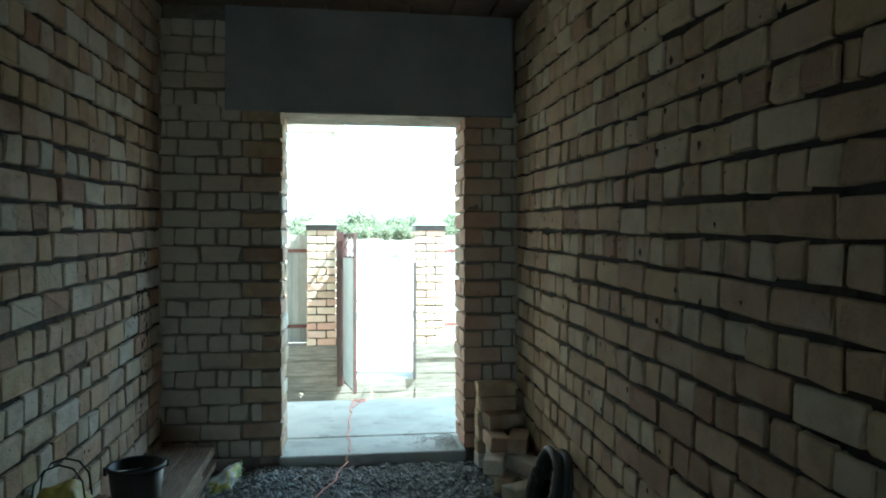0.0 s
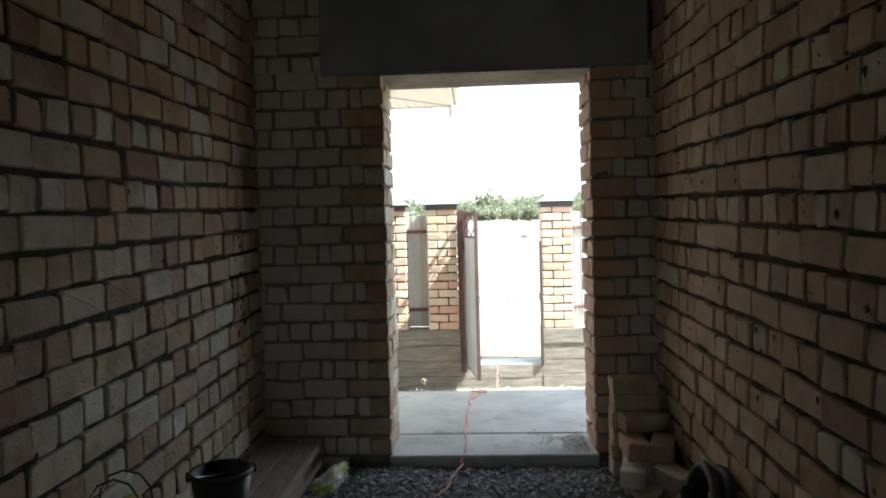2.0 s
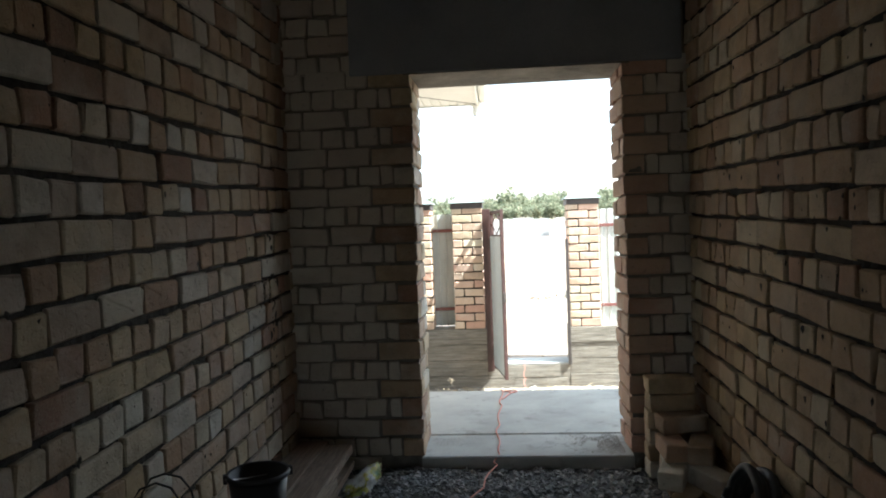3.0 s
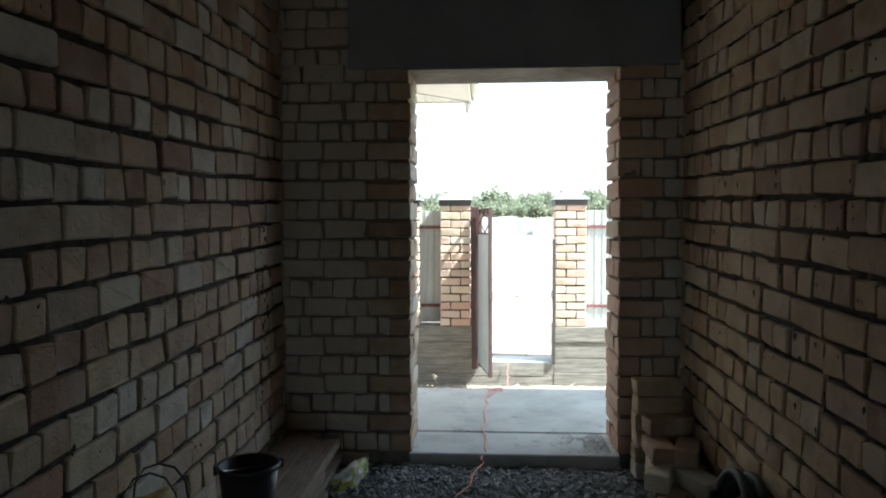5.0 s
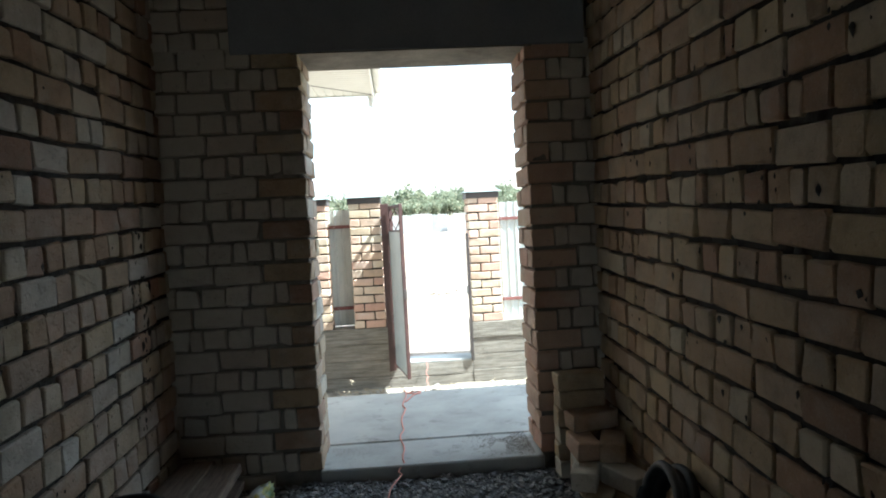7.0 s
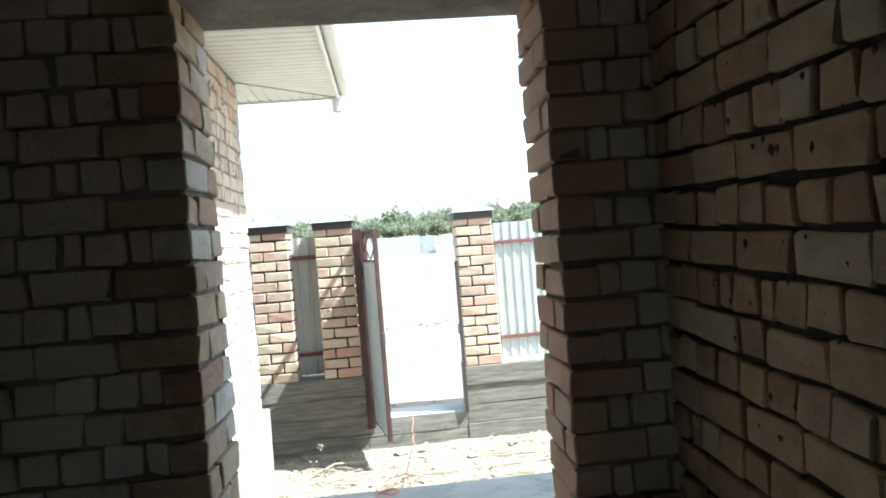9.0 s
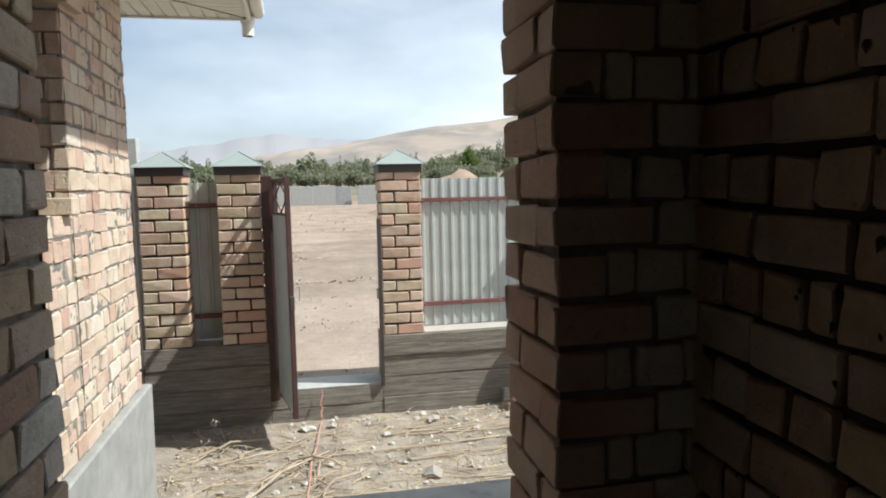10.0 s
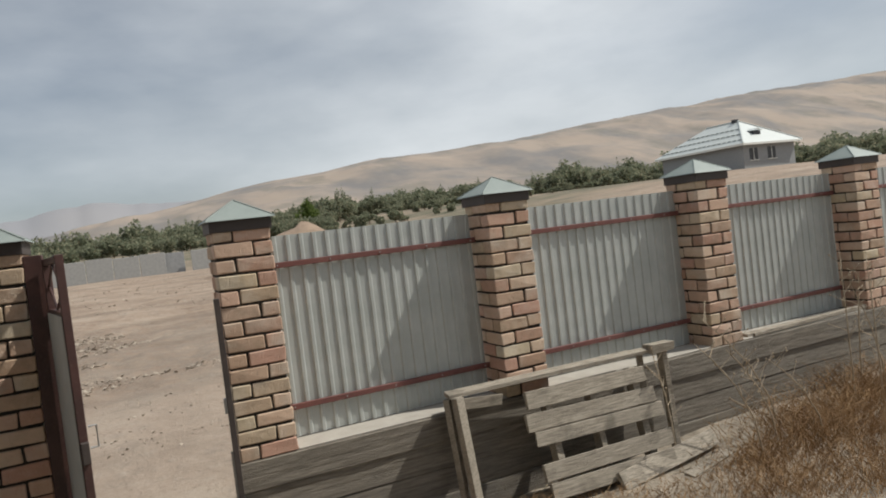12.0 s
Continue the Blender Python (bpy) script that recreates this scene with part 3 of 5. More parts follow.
tagged(new("gravel", stones((XL + 0.02, XR - 0.02, 2.5, YF - 0.01), 7000, 0.009, 0.024, gravel_z).mesh("gravel", M["gravel"])), "loose grey crushed stone", "gravel", "", "stuff")

# the porch slab
b = Build()
b.box(-0.31, 3.6, YO + 0.036, 6.53, -0.12, DZ0, 0.010, None, 0.004)
b.box(DL - 0.02, DR + 0.02, YF, YO + 0.030, -0.12, DZ0 - 0.002, 0.008, None, 0.003)
b.box(-0.30, 3.5, YO, 6.40, -0.9, -0.12, 0.01)
porch = tagged(new("porch_slab", b.mesh("porch_slab", M["concrete"])), "stained grey concrete slab before the opening", "slab", "", "structure")


# ---- the ground, from the yard to the hills ----
def smooth(a, b_, x):
    t = min(1.0, max(0.0, (x - a) / (b_ - a)))
    return t * t * (3 - 2 * t)


RIDGE = [(-60, 1.4), (-25, 1.6), (-12, 2.0), (-6, 2.5), (-2.5, 3.0), (3, 3.9), (7, 4.6), (10, 5.15), (16, 5.8), (20.5, 6.3), (26, 6.3), (31.5, 6.45), (39.5, 6.9), (48, 7.15), (58.5, 7.1), (80, 6.6)]


def ridge_el(az):
    for (a0, e0), (a1, e1) in zip(RIDGE, RIDGE[1:]):
        if az <= a1:
            return e0 + (e1 - e0) * max(0.0, (az - a0) / (a1 - a0))
    return RIDGE[-1][1]


def ground_z(x, y):
    near = math.hypot(x, y - 9) < 40
    inside = -0.74 + 0.10 * smooth(3.5, 8.0, x) * smooth(8.0, 10.0, y) + (0.05 * noise.noise(Vector((x * 0.9, y * 0.9, 0))) + 0.018 * noise.noise(Vector((x * 5, y * 5, 4))) if near else 0.0)
    d = max(0.0, y - 10.45)
    outside = -0.47 + 0.0190 * min(d, 60) + 0.029 * max(0.0, min(d, 700) - 60)
    if near:
        outside += 0.05 * noise.noise(Vector((x * 0.6, y * 0.6, 7)))
        turned = smooth(15.0, 17.5, y + 1.2 * noise.noise(Vector((x * 0.3, 1, 3)))) * (1 - smooth(26, 31, y))
        outside += turned * (0.07 * noise.noise(Vector((x * 0.8, y * 1.1, 9))) + 0.06 * noise.noise(Vector((x * 2.3, y * 2.6, 5)))) + 0.012 * noise.noise(Vector((x * 3.7, y * 3.7, 6)))
    outside += 0.16 * noise.noise(Vector((x * 0.12, y * 0.12, 2))) * smooth(12, 30, y)
    outside += 3.9 * smooth(25, 75, x) * smooth(25, 70, y)
    z = inside + (outside - inside) * smooth(10.32, 10.58, y)
    if y > 500:
        az = math.degrees(math.atan2(x - 0.9, y - 4.5))
        dist = math.hypot(x, y)
        h = 1.5 + dist * math.tan(radians(ridge_el(az)))
        q = Vector((x * 0.0022, y * 0.0022, 0.3))
        fold = abs(noise.noise(q)) * 0.5 + 0.3 * noise.noise(q * 2.7) + 0.12 * noise.noise(q * 7)
        z += (h - z) * smooth(650, 2300, y) ** 1.35 * (1.0 + 0.10 * (fold - 0.15)) + 46 * fold * smooth(650, 1500, y) * (1 - smooth(2000, 2400, y))
    return z


def axis(a, b_, step, far, grow):
    q = [a + step * i for i in range(int((b_ - a) / step) + 1)]
    s = step
    while q[-1] < far[1]:
        s *= grow
        q.append(q[-1] + min(s, 60))
    s, low = step, []
    x = a
    while x > far[0]:
        s *= grow
        x -= min(s, 60)
        low.append(x)
    return low[::-1] + q


gx, gy = axis(-4.0, 10.0, 0.13, (-2600, 3900), 1.17), axis(5.6, 30.0, 0.13, (-300, 3200), 1.17)
v = [(x, y, ground_z(x, y)) for y in gy for x in gx]
f = [(j * len(gx) + i, j * len(gx) + i + 1, (j + 1) * len(gx) + i + 1, (j + 1) * len(gx) + i) for j in range(len(gy) - 1) for i in range(len(gx) - 1)]
# leave out the cells under the passage floor
f = [q for q in f if not (v[q[0]][1] < 5.0 and -0.95 < v[q[0]][0] < 1.9 and v[q[0]][1] > -6.2)]
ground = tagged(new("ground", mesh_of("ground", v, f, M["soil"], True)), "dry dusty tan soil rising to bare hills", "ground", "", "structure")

# a far range behind the hills, its haze put into the colour
FAR_RANGE = [(-40, 2.4), (-24, 2.7), (-16, 3.1), (-11, 3.6), (-7, 4.1), (-3.5, 4.75), (-1.5, 4.95), (1.5, 4.6), (5, 4.45), (12, 4.3), (22, 3.6)]
v, f = [], []
steps, rows = 150, 5
for i in range(steps + 1):
    az = -40 + 62 * i / steps
    k = next(q for q in range(len(FAR_RANGE) - 1) if az <= FAR_RANGE[q + 1][0] + 1e-6)
    (a0, e0), (a1, e1) = FAR_RANGE[k], FAR_RANGE[k + 1]
    el = e0 + (e1 - e0) * smooth(a0, a1, az) + 0.10 * noise.noise(Vector((az * 0.9, 2.0, 0))) + 0.05 * noise.noise(Vector((az * 2.6, 7.0, 0)))
    for j in range(rows + 1):
        t = j / rows
        d = 3700 + 700 * t
        v.append((d * math.sin(radians(az)), d * math.cos(radians(az)), -20 + (d * math.tan(radians(el)) + 21.5) * t ** 0.9))
for i in range(steps):
    for j in range(rows):
        a = i * (rows + 1) + j
        f.append((a, a + rows + 1, a + rows + 2, a + 1))
tagged(new("backdrop", mesh_of("backdrop", v, f, M["range"], True)), "mountain range on the horizon, coloured pale for haze", "mountains", "", "structure")

# ---- the house wing beside the porch ----
HX, HY0, HY1, HZ0, EAVE = -0.36, 7.25, 8.57, 0.17, 2.97
wing_m = face_frame(HX, HY0, 0.0, 90)
wing_f = face_frame(HX - 1.2, HY0, 0.0, 0)
low_m = face_frame(HX, YO, 0.0, 90)
SILL, HEAD = HZ0 + 0.008 + 0.1149 * 11 - 0.012, HZ0 + 0.008 + 0.1149 * 21 - 0.012
wall_wing = whole_wall("wall_wing", "sunlit tan brick wall of the house wing with a window opening", [(HX - 3.0, HX - 0.03, HY0 + 0.03, HY1, HZ0, EAVE), (HX - 0.48, HX - 0.03, YO, HY0 + 0.02, HZ0, SILL), (HX - 0.48, HX - 0.03, YO, HY0 + 0.02, HEAD, EAVE)],
                       [(wing_m, HY1 - HY0, HZ0, EAVE, -0.010), (wing_f, 1.2, HZ0, EAVE, -0.010), (low_m, HY0 - YO, HZ0, SILL, -0.010), (low_m, HY0 - YO, HEAD, EAVE, -0.010)], M["grey_mortar"])
b = Build().box(HX - 3.0, HX - 0.485, YO - 0.02, HY0 + 0.02, -0.8, EAVE)
tagged(new("wall_recess", b.mesh("wall_recess", M["beam"])), "plain rendered wall in the recess", "wall", "", "structure")
b = Build()
b.box(HX - 3.0, HX + 0.045, YO + 0.02, HY1 + 0.05, -1.0, HZ0, 0.012, None, 0.006)
footing = tagged(new("footing", b.mesh("footing", M["footing"])), "cracked grey concrete footing under the brick wing", "footing", "", "structure")

# eaves: ribbed white soffits, fascia, gutter
EX, EY, FY = 0.455, 9.38, 5.82
b = Build()
HIP = (EY - HY1) / (EX - HX)
y = FY
while y < EY - 0.02:
    x0 = HX - 0.05 if y < HY1 else HX + (y - HY1) / HIP
    if EX - 0.04 - x0 > 0.02:
        b.box(x0, EX - 0.03, y + 0.007, min(y + 0.093, EY - 0.02), EAVE - 0.008, EAVE + 0.012, 0.005)
    y += 0.1
x = -3.2
while x < EX - 0.05:
    y0 = HY1 - 0.02 if x < HX else HY1 + (x + 0.1 - HX) * HIP
    if EY - 0.02 - y0 > 0.02:
        b.box(x + 0.007, x + 0.093, y0, EY - 0.02, EAVE - 0.008, EAVE + 0.012, 0.005)
    x += 0.1
b.box(-3.2, EX - 0.03, FY, EY - 0.02, EAVE + 0.006, EAVE + 0.02, 0.001)
soffit = tagged(new("soffit", b.mesh("soffit", M["white"])), "white ribbed vinyl soffit under the eaves", "soffit", "", "structure")
b = Build()
x = -3.2
while x < 4.4:
    b.box(x + 0.003, x + 0.073, YO - 0.1, FY - 0.02, EAVE + 0.0, EAVE + 0.012, 0.004)
    x += 0.076
b.box(-3.2, 4.42, YO - 0.1, FY - 0.02, EAVE + 0.008, EAVE + 0.02, 0.001)
soffit_2 = tagged(new("soffit_front", b.mesh("soffit_front", M["white"])), "white ribbed vinyl soffit above the porch", "soffit", "", "structure")
b = Build()
b.box(EX - 0.03, EX, FY + 0.0, EY, EAVE - 0.025, EAVE + 0.16, 0.004)
b.box(-3.2, EX - 0.03, EY - 0.03, EY, EAVE - 0.025, EAVE + 0.16, 0.004)
b.box(EX, 4.45, FY - 0.03, FY, EAVE - 0.025, EAVE + 0.16, 0.004)
fascia = tagged(new("fascia", b.mesh("fascia", M["white"])), "white metal eaves trim", "trim", "", "structure")
# near-black strip drawn in place of the shadow gap along the mitre
b = Build().add(*chamfer(-0.006, 0.006, -0.02, 1.13, EAVE - 0.012, EAVE - 0.004, 0.002), Matrix.Translation((EX - 0.02, EY - 0.02, 0)) @ pose(0, 0, 0, 0, 0, 135))
tagged(new("soffit_joint", b.mesh("soffit_joint", M["post"])), "dark strip standing in for the shadow gap at the soffit mitre", "trim", "", "structure")
b = Build()
b.add([(-3.6, FY - 0.9, EAVE + 1.1), (-3.6, EY + 0.03, EAVE + 0.17), (EX + 0.03, EY + 0.03, EAVE + 0.17), (EX + 0.03, FY, EAVE + 0.17), (-1.9, 7.0, EAVE + 1.6), (-1.9, 0.5, EAVE + 1.6),
       (4.6, FY + 0.02, EAVE + 0.17), (4.6, 0.5, EAVE + 1.6), (-3.6, -6.8, EAVE + 1.1), (4.6, -6.8, EAVE + 0.9)],
      [(0, 1, 4), (1, 2, 4), (2, 3, 5, 4), (3, 6, 7, 5), (0, 4, 5, 8), (8, 5, 7, 9)])
roof_me = b.mesh("roof", M["roof"])
roof = tagged(new("roof", roof_me), "pale metal roof over the house", "roof", "", "structure")

gutter = thing("gutter", "white half-round gutter with a short outlet pipe at the corner", "gutter")


def channel(p0, p1, r):
    """A half-round channel between two points."""
    p0, p1 = Vector(p0), Vector(p1)
    d = (p1 - p0).normalized()
    s = Vector((d.y, -d.x, 0))
    b, n = Build(), 9
    vv, ff = [], []
    for p in (p0, p1):
        for rr in (r, r - 0.004):
            for i in range(n):
                a = math.pi * i / (n - 1)
                vv.append(p + s * math.cos(a) * rr - Vector((0, 0, 1)) * math.sin(a) * rr)
    for i in range(n - 1):
        ff.append((i, i + 1, 2 * n + i + 1, 2 * n + i))
        ff.append((n + i, 3 * n + i, 3 * n + i + 1, n + i + 1))
    for e in (0, 2 * n):
        ff += [tuple(e + i for i in range(n))]
    for i in (0, n - 1):
        ff.append((i, 2 * n + i, 3 * n + i, n + i))
    return b.add(vv, ff)


part("channel", channel((EX + 0.055, FY + 0.1, EAVE + 0.10), (EX + 0.055, EY + 0.08, EAVE + 0.07), 0.055), M["white"], gutter)
part("channel", channel((EX + 0.08, EY + 0.055, EAVE + 0.07), (-3.0, EY + 0.055, EAVE + 0.10), 0.055), M["white"], gutter)
part("outlet_pipe", Build().lathe([(0.062, 0.03), (0.062, -0.0), (0.048, -0.04), (0.048, -0.125), (0.043, -0.125), (0.043, 0.0)], 20, pose(EX - 0.03, EY + 0.05, EAVE - 0.01, 0, 0, 0)), M["white"], gutter)
# near-black disc stands in for the shade inside the outlet
part("bore", Build().lathe([(0.0425, -0.105), (0.0, -0.10)], 16, pose(EX - 0.03, EY + 0.05, EAVE - 0.01)), M["dark"], gutter, "dark disc for the shade inside the pipe mouth")


# ---- the fence ----
FENCE_Y, PIL, PLINTH_TOP, CAP_Z = 10.25, 0.41, 0.07, 1.75
PCOURSE = (CAP_Z - PLINTH_TOP) / 15


def pillar(x, y, label, red=0):
    """A square brick pillar with a hipped metal cap."""
    p = thing("brick_pillar", label, "pillar", Matrix.Translation((x, y, PLINTH_TOP)), "fence pillars")
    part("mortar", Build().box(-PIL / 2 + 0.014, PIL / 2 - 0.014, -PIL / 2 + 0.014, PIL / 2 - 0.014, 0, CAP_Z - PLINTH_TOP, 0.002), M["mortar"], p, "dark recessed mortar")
    L, S, h = 0.266, 0.131, PCOURSE - 0.017
    for k in range(15):
        for q in range(4):
            w = rng.randrange(8)
            mat = M["brick_red"] if k < red or rng.random() < 0.28 else M["brick_out"]
            key = ("pillar", w, mat.name)
            if key not in SHARED:
                SHARED[key] = mesh_of("brick", *chamfer(-L / 2, L / 2, -S / 2, S / 2, 0, h, 0.007, 0.005), mat)
            off = (PIL - L) / 2 * (-1 if k % 2 else 1)
            m = pose(0, 0, k * PCOURSE + 0.006 + rng.uniform(-0.002, 0.002), 0, 0, 90 * q) @ pose(off + rng.uniform(-0.002, 0.002), -(PIL - S) / 2 + rng.uniform(-0.004, 0.003), 0, 0, 0, rng.uniform(-0.7, 0.7))
            part("brick", SHARED[key], None, p, m=m)
    z = CAP_Z - PLINTH_TOP
    c = part("cap", Build().add(
        [(-0.240, -0.240, z + 0.055), (0.240, -0.240, z + 0.055), (0.240, 0.240, z + 0.055), (-0.240, 0.240, z + 0.055), (0, 0, z + 0.20),
         (-0.247, -0.247, z + 0.047), (0.247, -0.247, z + 0.047), (0.247, 0.247, z + 0.047), (-0.247, 0.247, z + 0.047)],
        [(0, 1, 4), (1, 2, 4), (2, 3, 4), (3, 0, 4), (0, 5, 6, 1), (1, 6, 7, 2), (2, 7, 8, 3), (3, 8, 5, 0), (8, 7, 6, 5)]), M["cap"], p, "green-grey hipped sheet cap")
    # the skirt's near-black colour holds the shadow below the cap edge
    part("skirt", Build().box(-0.218, 0.218, -0.218, 0.218, z - 0.035, z + 0.047, 0.003), M["post"], c, "folded skirt coloured dark for the shadow under the cap")
    for q in range(4):
        part("seam", Build().tube([Matrix.Rotation(q * math.pi / 2, 3, "Z") @ Vector(s) for s in ((-0.240, -0.240, z + 0.057), (0, 0, z + 0.202))], 0.005, 5), M["cap"], c)
    return p


PX = [-0.485, 0.22, 1.785, 3.985, 6.33, 8.70, 11.05]
CY = FENCE_Y + PIL / 2
for i, x in enumerate(PX):
    if i == 0:
        pillar(x, CY, "tan brick pillar with a green-grey cap beside the house corner")
    elif i in (1, 2):
        pillar(x, CY, "tan and red brick gate pillar with a green-grey cap", 6 if i == 1 else 0)
    else:
        pillar(x, CY, "tan brick fence pillar with a pale green-grey cap")


def plinth(name, x0, x1, z1, boards, label):
    """Concrete poured between boards: each board leaves a course of its own, a little in or out."""
    t = thing(name, label, "wall", None, "", "structure", None)
    z = -1.0
    zs = [-1.0] + [-0.78 + (z1 + 0.78) * (k + 1) / boards for k in range(boards)]
    for k in range(boards):
        off = rng.uniform(-0.010, 0.008)
        nseg = max(2, int((x1 - x0) / 0.12))
        vv, ff = [], []
        za, zb = zs[k], zs[k + 1]
        rows = [(za + 0.001, 0.0), (za + 0.006, -0.006), (zb - 0.008, -0.004 + rng.uniform(-0.004, 0.004)), (zb - 0.001, 0.003)]
        for i in range(nseg + 1):
            x = x0 + (x1 - x0) * i / nseg
            wave = 0.006 * noise.noise(Vector((x * 1.1, k * 5.3, 1)))
            for zz, o in rows:
                vv.append((x, FENCE_Y + off + o + 0.006 * noise.noise(Vector((x * 2.3, zz * 9, k))), zz + wave * (0 if zz == zs[0] + 0.001 or k == boards - 1 else 1)))
            vv.append((x, FENCE_Y + 0.40, zb - 0.001))
            vv.append((x, FENCE_Y + 0.40, za + 0.001))
        for i in range(nseg):
            a, c = i * 6, (i + 1) * 6
            for j in range(6):
                j2 = (j + 1) % 6
                ff.append((a + j, c + j, c + j2, a + j2))
        ff.append(tuple(range(6)))
        ff.append(tuple(nseg * 6 + j for j in range(6))[::-1])
        part("board_mark", mesh_of("board_mark", vv, ff, M["plinth"]), None, t)
    return t


plinth("plinth_west", -3.2, 0.44, PLINTH_TOP, 4, "grey board-formed concrete plinth beside the gate")
plinth("plinth_gate", 0.445, 1.555, -0.44, 2, "low board-formed concrete sill under the gate")
plinth("plinth_east", 1.56, 12.5, PLINTH_TOP, 4, "grey board-formed concrete plinth under the fence")
b = Build()
b.box(0.446, 1.57, FENCE_Y + 0.005, FENCE_Y + 0.42, -0.445, -0.415, 0.006, None, 0.004)
tagged(new("gate_sill", b.mesh("gate_sill", M["concrete"])), "pale concrete gate sill", "sill", "", "structure")


def sheet_panel(x0, x1, label):
    """Corrugated sheet between two pillars with two rails before it."""
    p = thing("fence_panel", label, "fence panel", Matrix.Translation((x0, FENCE_Y + 0.32, PLINTH_TOP)), "fence panels")
    w, pitch, deep = x1 - x0, 0.105, 0.0115
    prof, x = [], 0.0
    while x < w:
        prof += [(x, 0), (x + 0.062, 0), (x + 0.072, -deep), (x + 0.095, -deep)]
        x += pitch
    prof = [q for q in prof if q[0] <= w]
    z0, z1 = 0.015, 1.585
    vv, ff = [], []
    n = len(prof)
    for dy in (0.0, 0.0015):
        for z in (z0, z1):
            vv += [(q[0], q[1] + dy, z) for q in prof]
    for i in range(n - 1):
        ff.append((i, i + 1, n + i + 1, n + i))
        ff.append((2 * n + i, 3 * n + i, 3 * n + i + 1, 2 * n + i + 1))
        ff.append((n + i, n + i + 1, 3 * n + i + 1, 3 * n + i))
    part("sheet", mesh_of("sheet", vv, ff, M["sheet"]), None, p, "grey corrugated steel sheet")
    for z in (0.235, 1.34):
        part("rail", Build().box(0, w, -deep - 0.028, -deep - 0.002, z - 0.004, z + 0.040, 0.003), M["rail"], p, "red-brown painted rail")
    for z in (0.252, 1.357):
        for i in range(int(w / 0.42) + 1):
            part("screw", Build().lathe([(0.0, 0.006), (0.006, 0.004), (0.007, 0.0)], 6, pose(min(w - 0.05, 0.08 + i * 0.42), -deep - 0.028, z, 90, 0, 0)), M["steel"], p)
    return p


GAPS = [(PX[i] + PIL / 2, PX[i + 1] - PIL / 2) for i in range(len(PX) - 1)]
for i, (x0, x1) in enumerate(GAPS):
    if i != 1:
        sheet_panel(x0 - 0.01, x1 + 0.01, "narrow grey corrugated steel panel between two pillars" if i == 0 else "grey corrugated steel fence panel with red-brown rails")
# thin ledge strips whose pale colour carries the sunlight on the plinth top
for i, (x0, x1) in enumerate(GAPS):
    if i > 1:
        b = Build().box(x0 + 0.004, x1 - 0.004, FENCE_Y + 0.012, FENCE_Y + 0.30, PLINTH_TOP - 0.002, PLINTH_TOP + 0.014, 0.006, None, 0.005)
        tagged(new("plinth_ledge", b.mesh("plinth_ledge", M["ledge"])), "cement ledge along the plinth top, coloured pale for sunlight", "ledge", "", "structure")
# dark post and pale slab post at the house corner
b = Build().box(-0.80, -0.69, 10.06, 10.14, -0.78, 1.62, 0.006)
tagged(new("steel_post", b.mesh("steel_post", M["post"])), "dark square steel post at the house corner", "post")
b = Build().box(-0.86, -0.72, 10.5, 10.62, -0.5, 2.09, 0.008, None, 0.004)
tagged(new("slab_post", b.mesh("slab_post", M["concrete"])), "pale grey slab post behind the fence", "post")

# ---- the gate, standing open ----
HINGE, FREE = Vector((0.555, 10.225, 0)), Vector((0.690, 9.475, 0))
gate_dir = (FREE - HINGE).normalized()
gate_len = (FREE - HINGE).length
gate_m = Matrix.Translation((HINGE.x, HINGE.y, -0.47)) @ pose(0, 0, 0, 0, 0, math.degrees(math.atan2(gate_dir.y, gate_dir.x)))
gate = thing("metal_gate", "brown steel gate leaf with a grey sheet, standing open", "gate", gate_m)
GH, T = 2.14, 0.022
for x0 in (0.0, gate_len - 2 * T):
    part("stile", Build().box(x0, x0 + 2 * T, -T, T, 0, GH, 0.003), M["gate"], gate)
for z0 in (0.02, 0.92, GH - 0.36, GH - 0.045):
    part("cross_rail", Build().box(2 * T, gate_len - 2 * T, -T * 0.8, T * 0.8, z0, z0 + 0.042, 0.003), M["gate"], gate)
part("sheet", Build().box(0.006, gate_len - 0.012, -T - 0.005, -T - 0.002, 0.05, GH - 0.34, 0.0008), M["sheet"], gate, "grey flat steel sheet")
cx, cz = gate_len / 2, GH - 0.18
hw = gate_len / 2 - 2 * T
dia = [(cx - hw, 0, cz), (cx, 0, cz + 0.135), (cx + hw, 0, cz), (cx, 0, cz - 0.135)]
for i in range(4):
    part("ornament_bar", Build().tube([dia[i], dia[(i + 1) % 4]], 0.008, 6), M["gate"], gate)
latch = part("latch", Build().box(gate_len - 0.01, gate_len + 0.035, -0.02, 0.02, 0.98, 1.10, 0.003), M["post"], gate, "small dark latch box")
part("handle", Build().tube([(gate_len + 0.0, 0.03, 1.06), (gate_len + 0.0, 0.07, 1.06), (gate_len + 0.0, 0.07, 1.18), (gate_len + 0.0, 0.03, 1.18)], 0.007, 6), M["steel"], latch, "bent steel handle")
for z0 in (0.25, 1.75):
    part("hinge", Build().lathe([(0.0, 0.06), (0.014, 0.06), (0.014, -0.06), (0.0, -0.06)], 10, pose(-0.016, 0, z0)), M["post"], gate)
b = Build().box(0.428, 0.535, 10.252, 10.36, -0.62, 1.70, 0.004)
tagged(new("gate_post", b.mesh("gate_post", M["gate"])), "brown steel post that carries the gate hinges", "post")
b = Build().box(1.535, 1.572, 10.215, 10.26, -0.44, 1.26, 0.003)
p = thing("latch_post", "thin dark steel post on the gate pillar", "post", None, "", "", b.mesh("latch_post", M["post"]))
part("strike", Build().box(1.515, 1.535, 10.225, 10.25, 0.45, 0.56, 0.002), M["steel"], p, "bright strike plate")


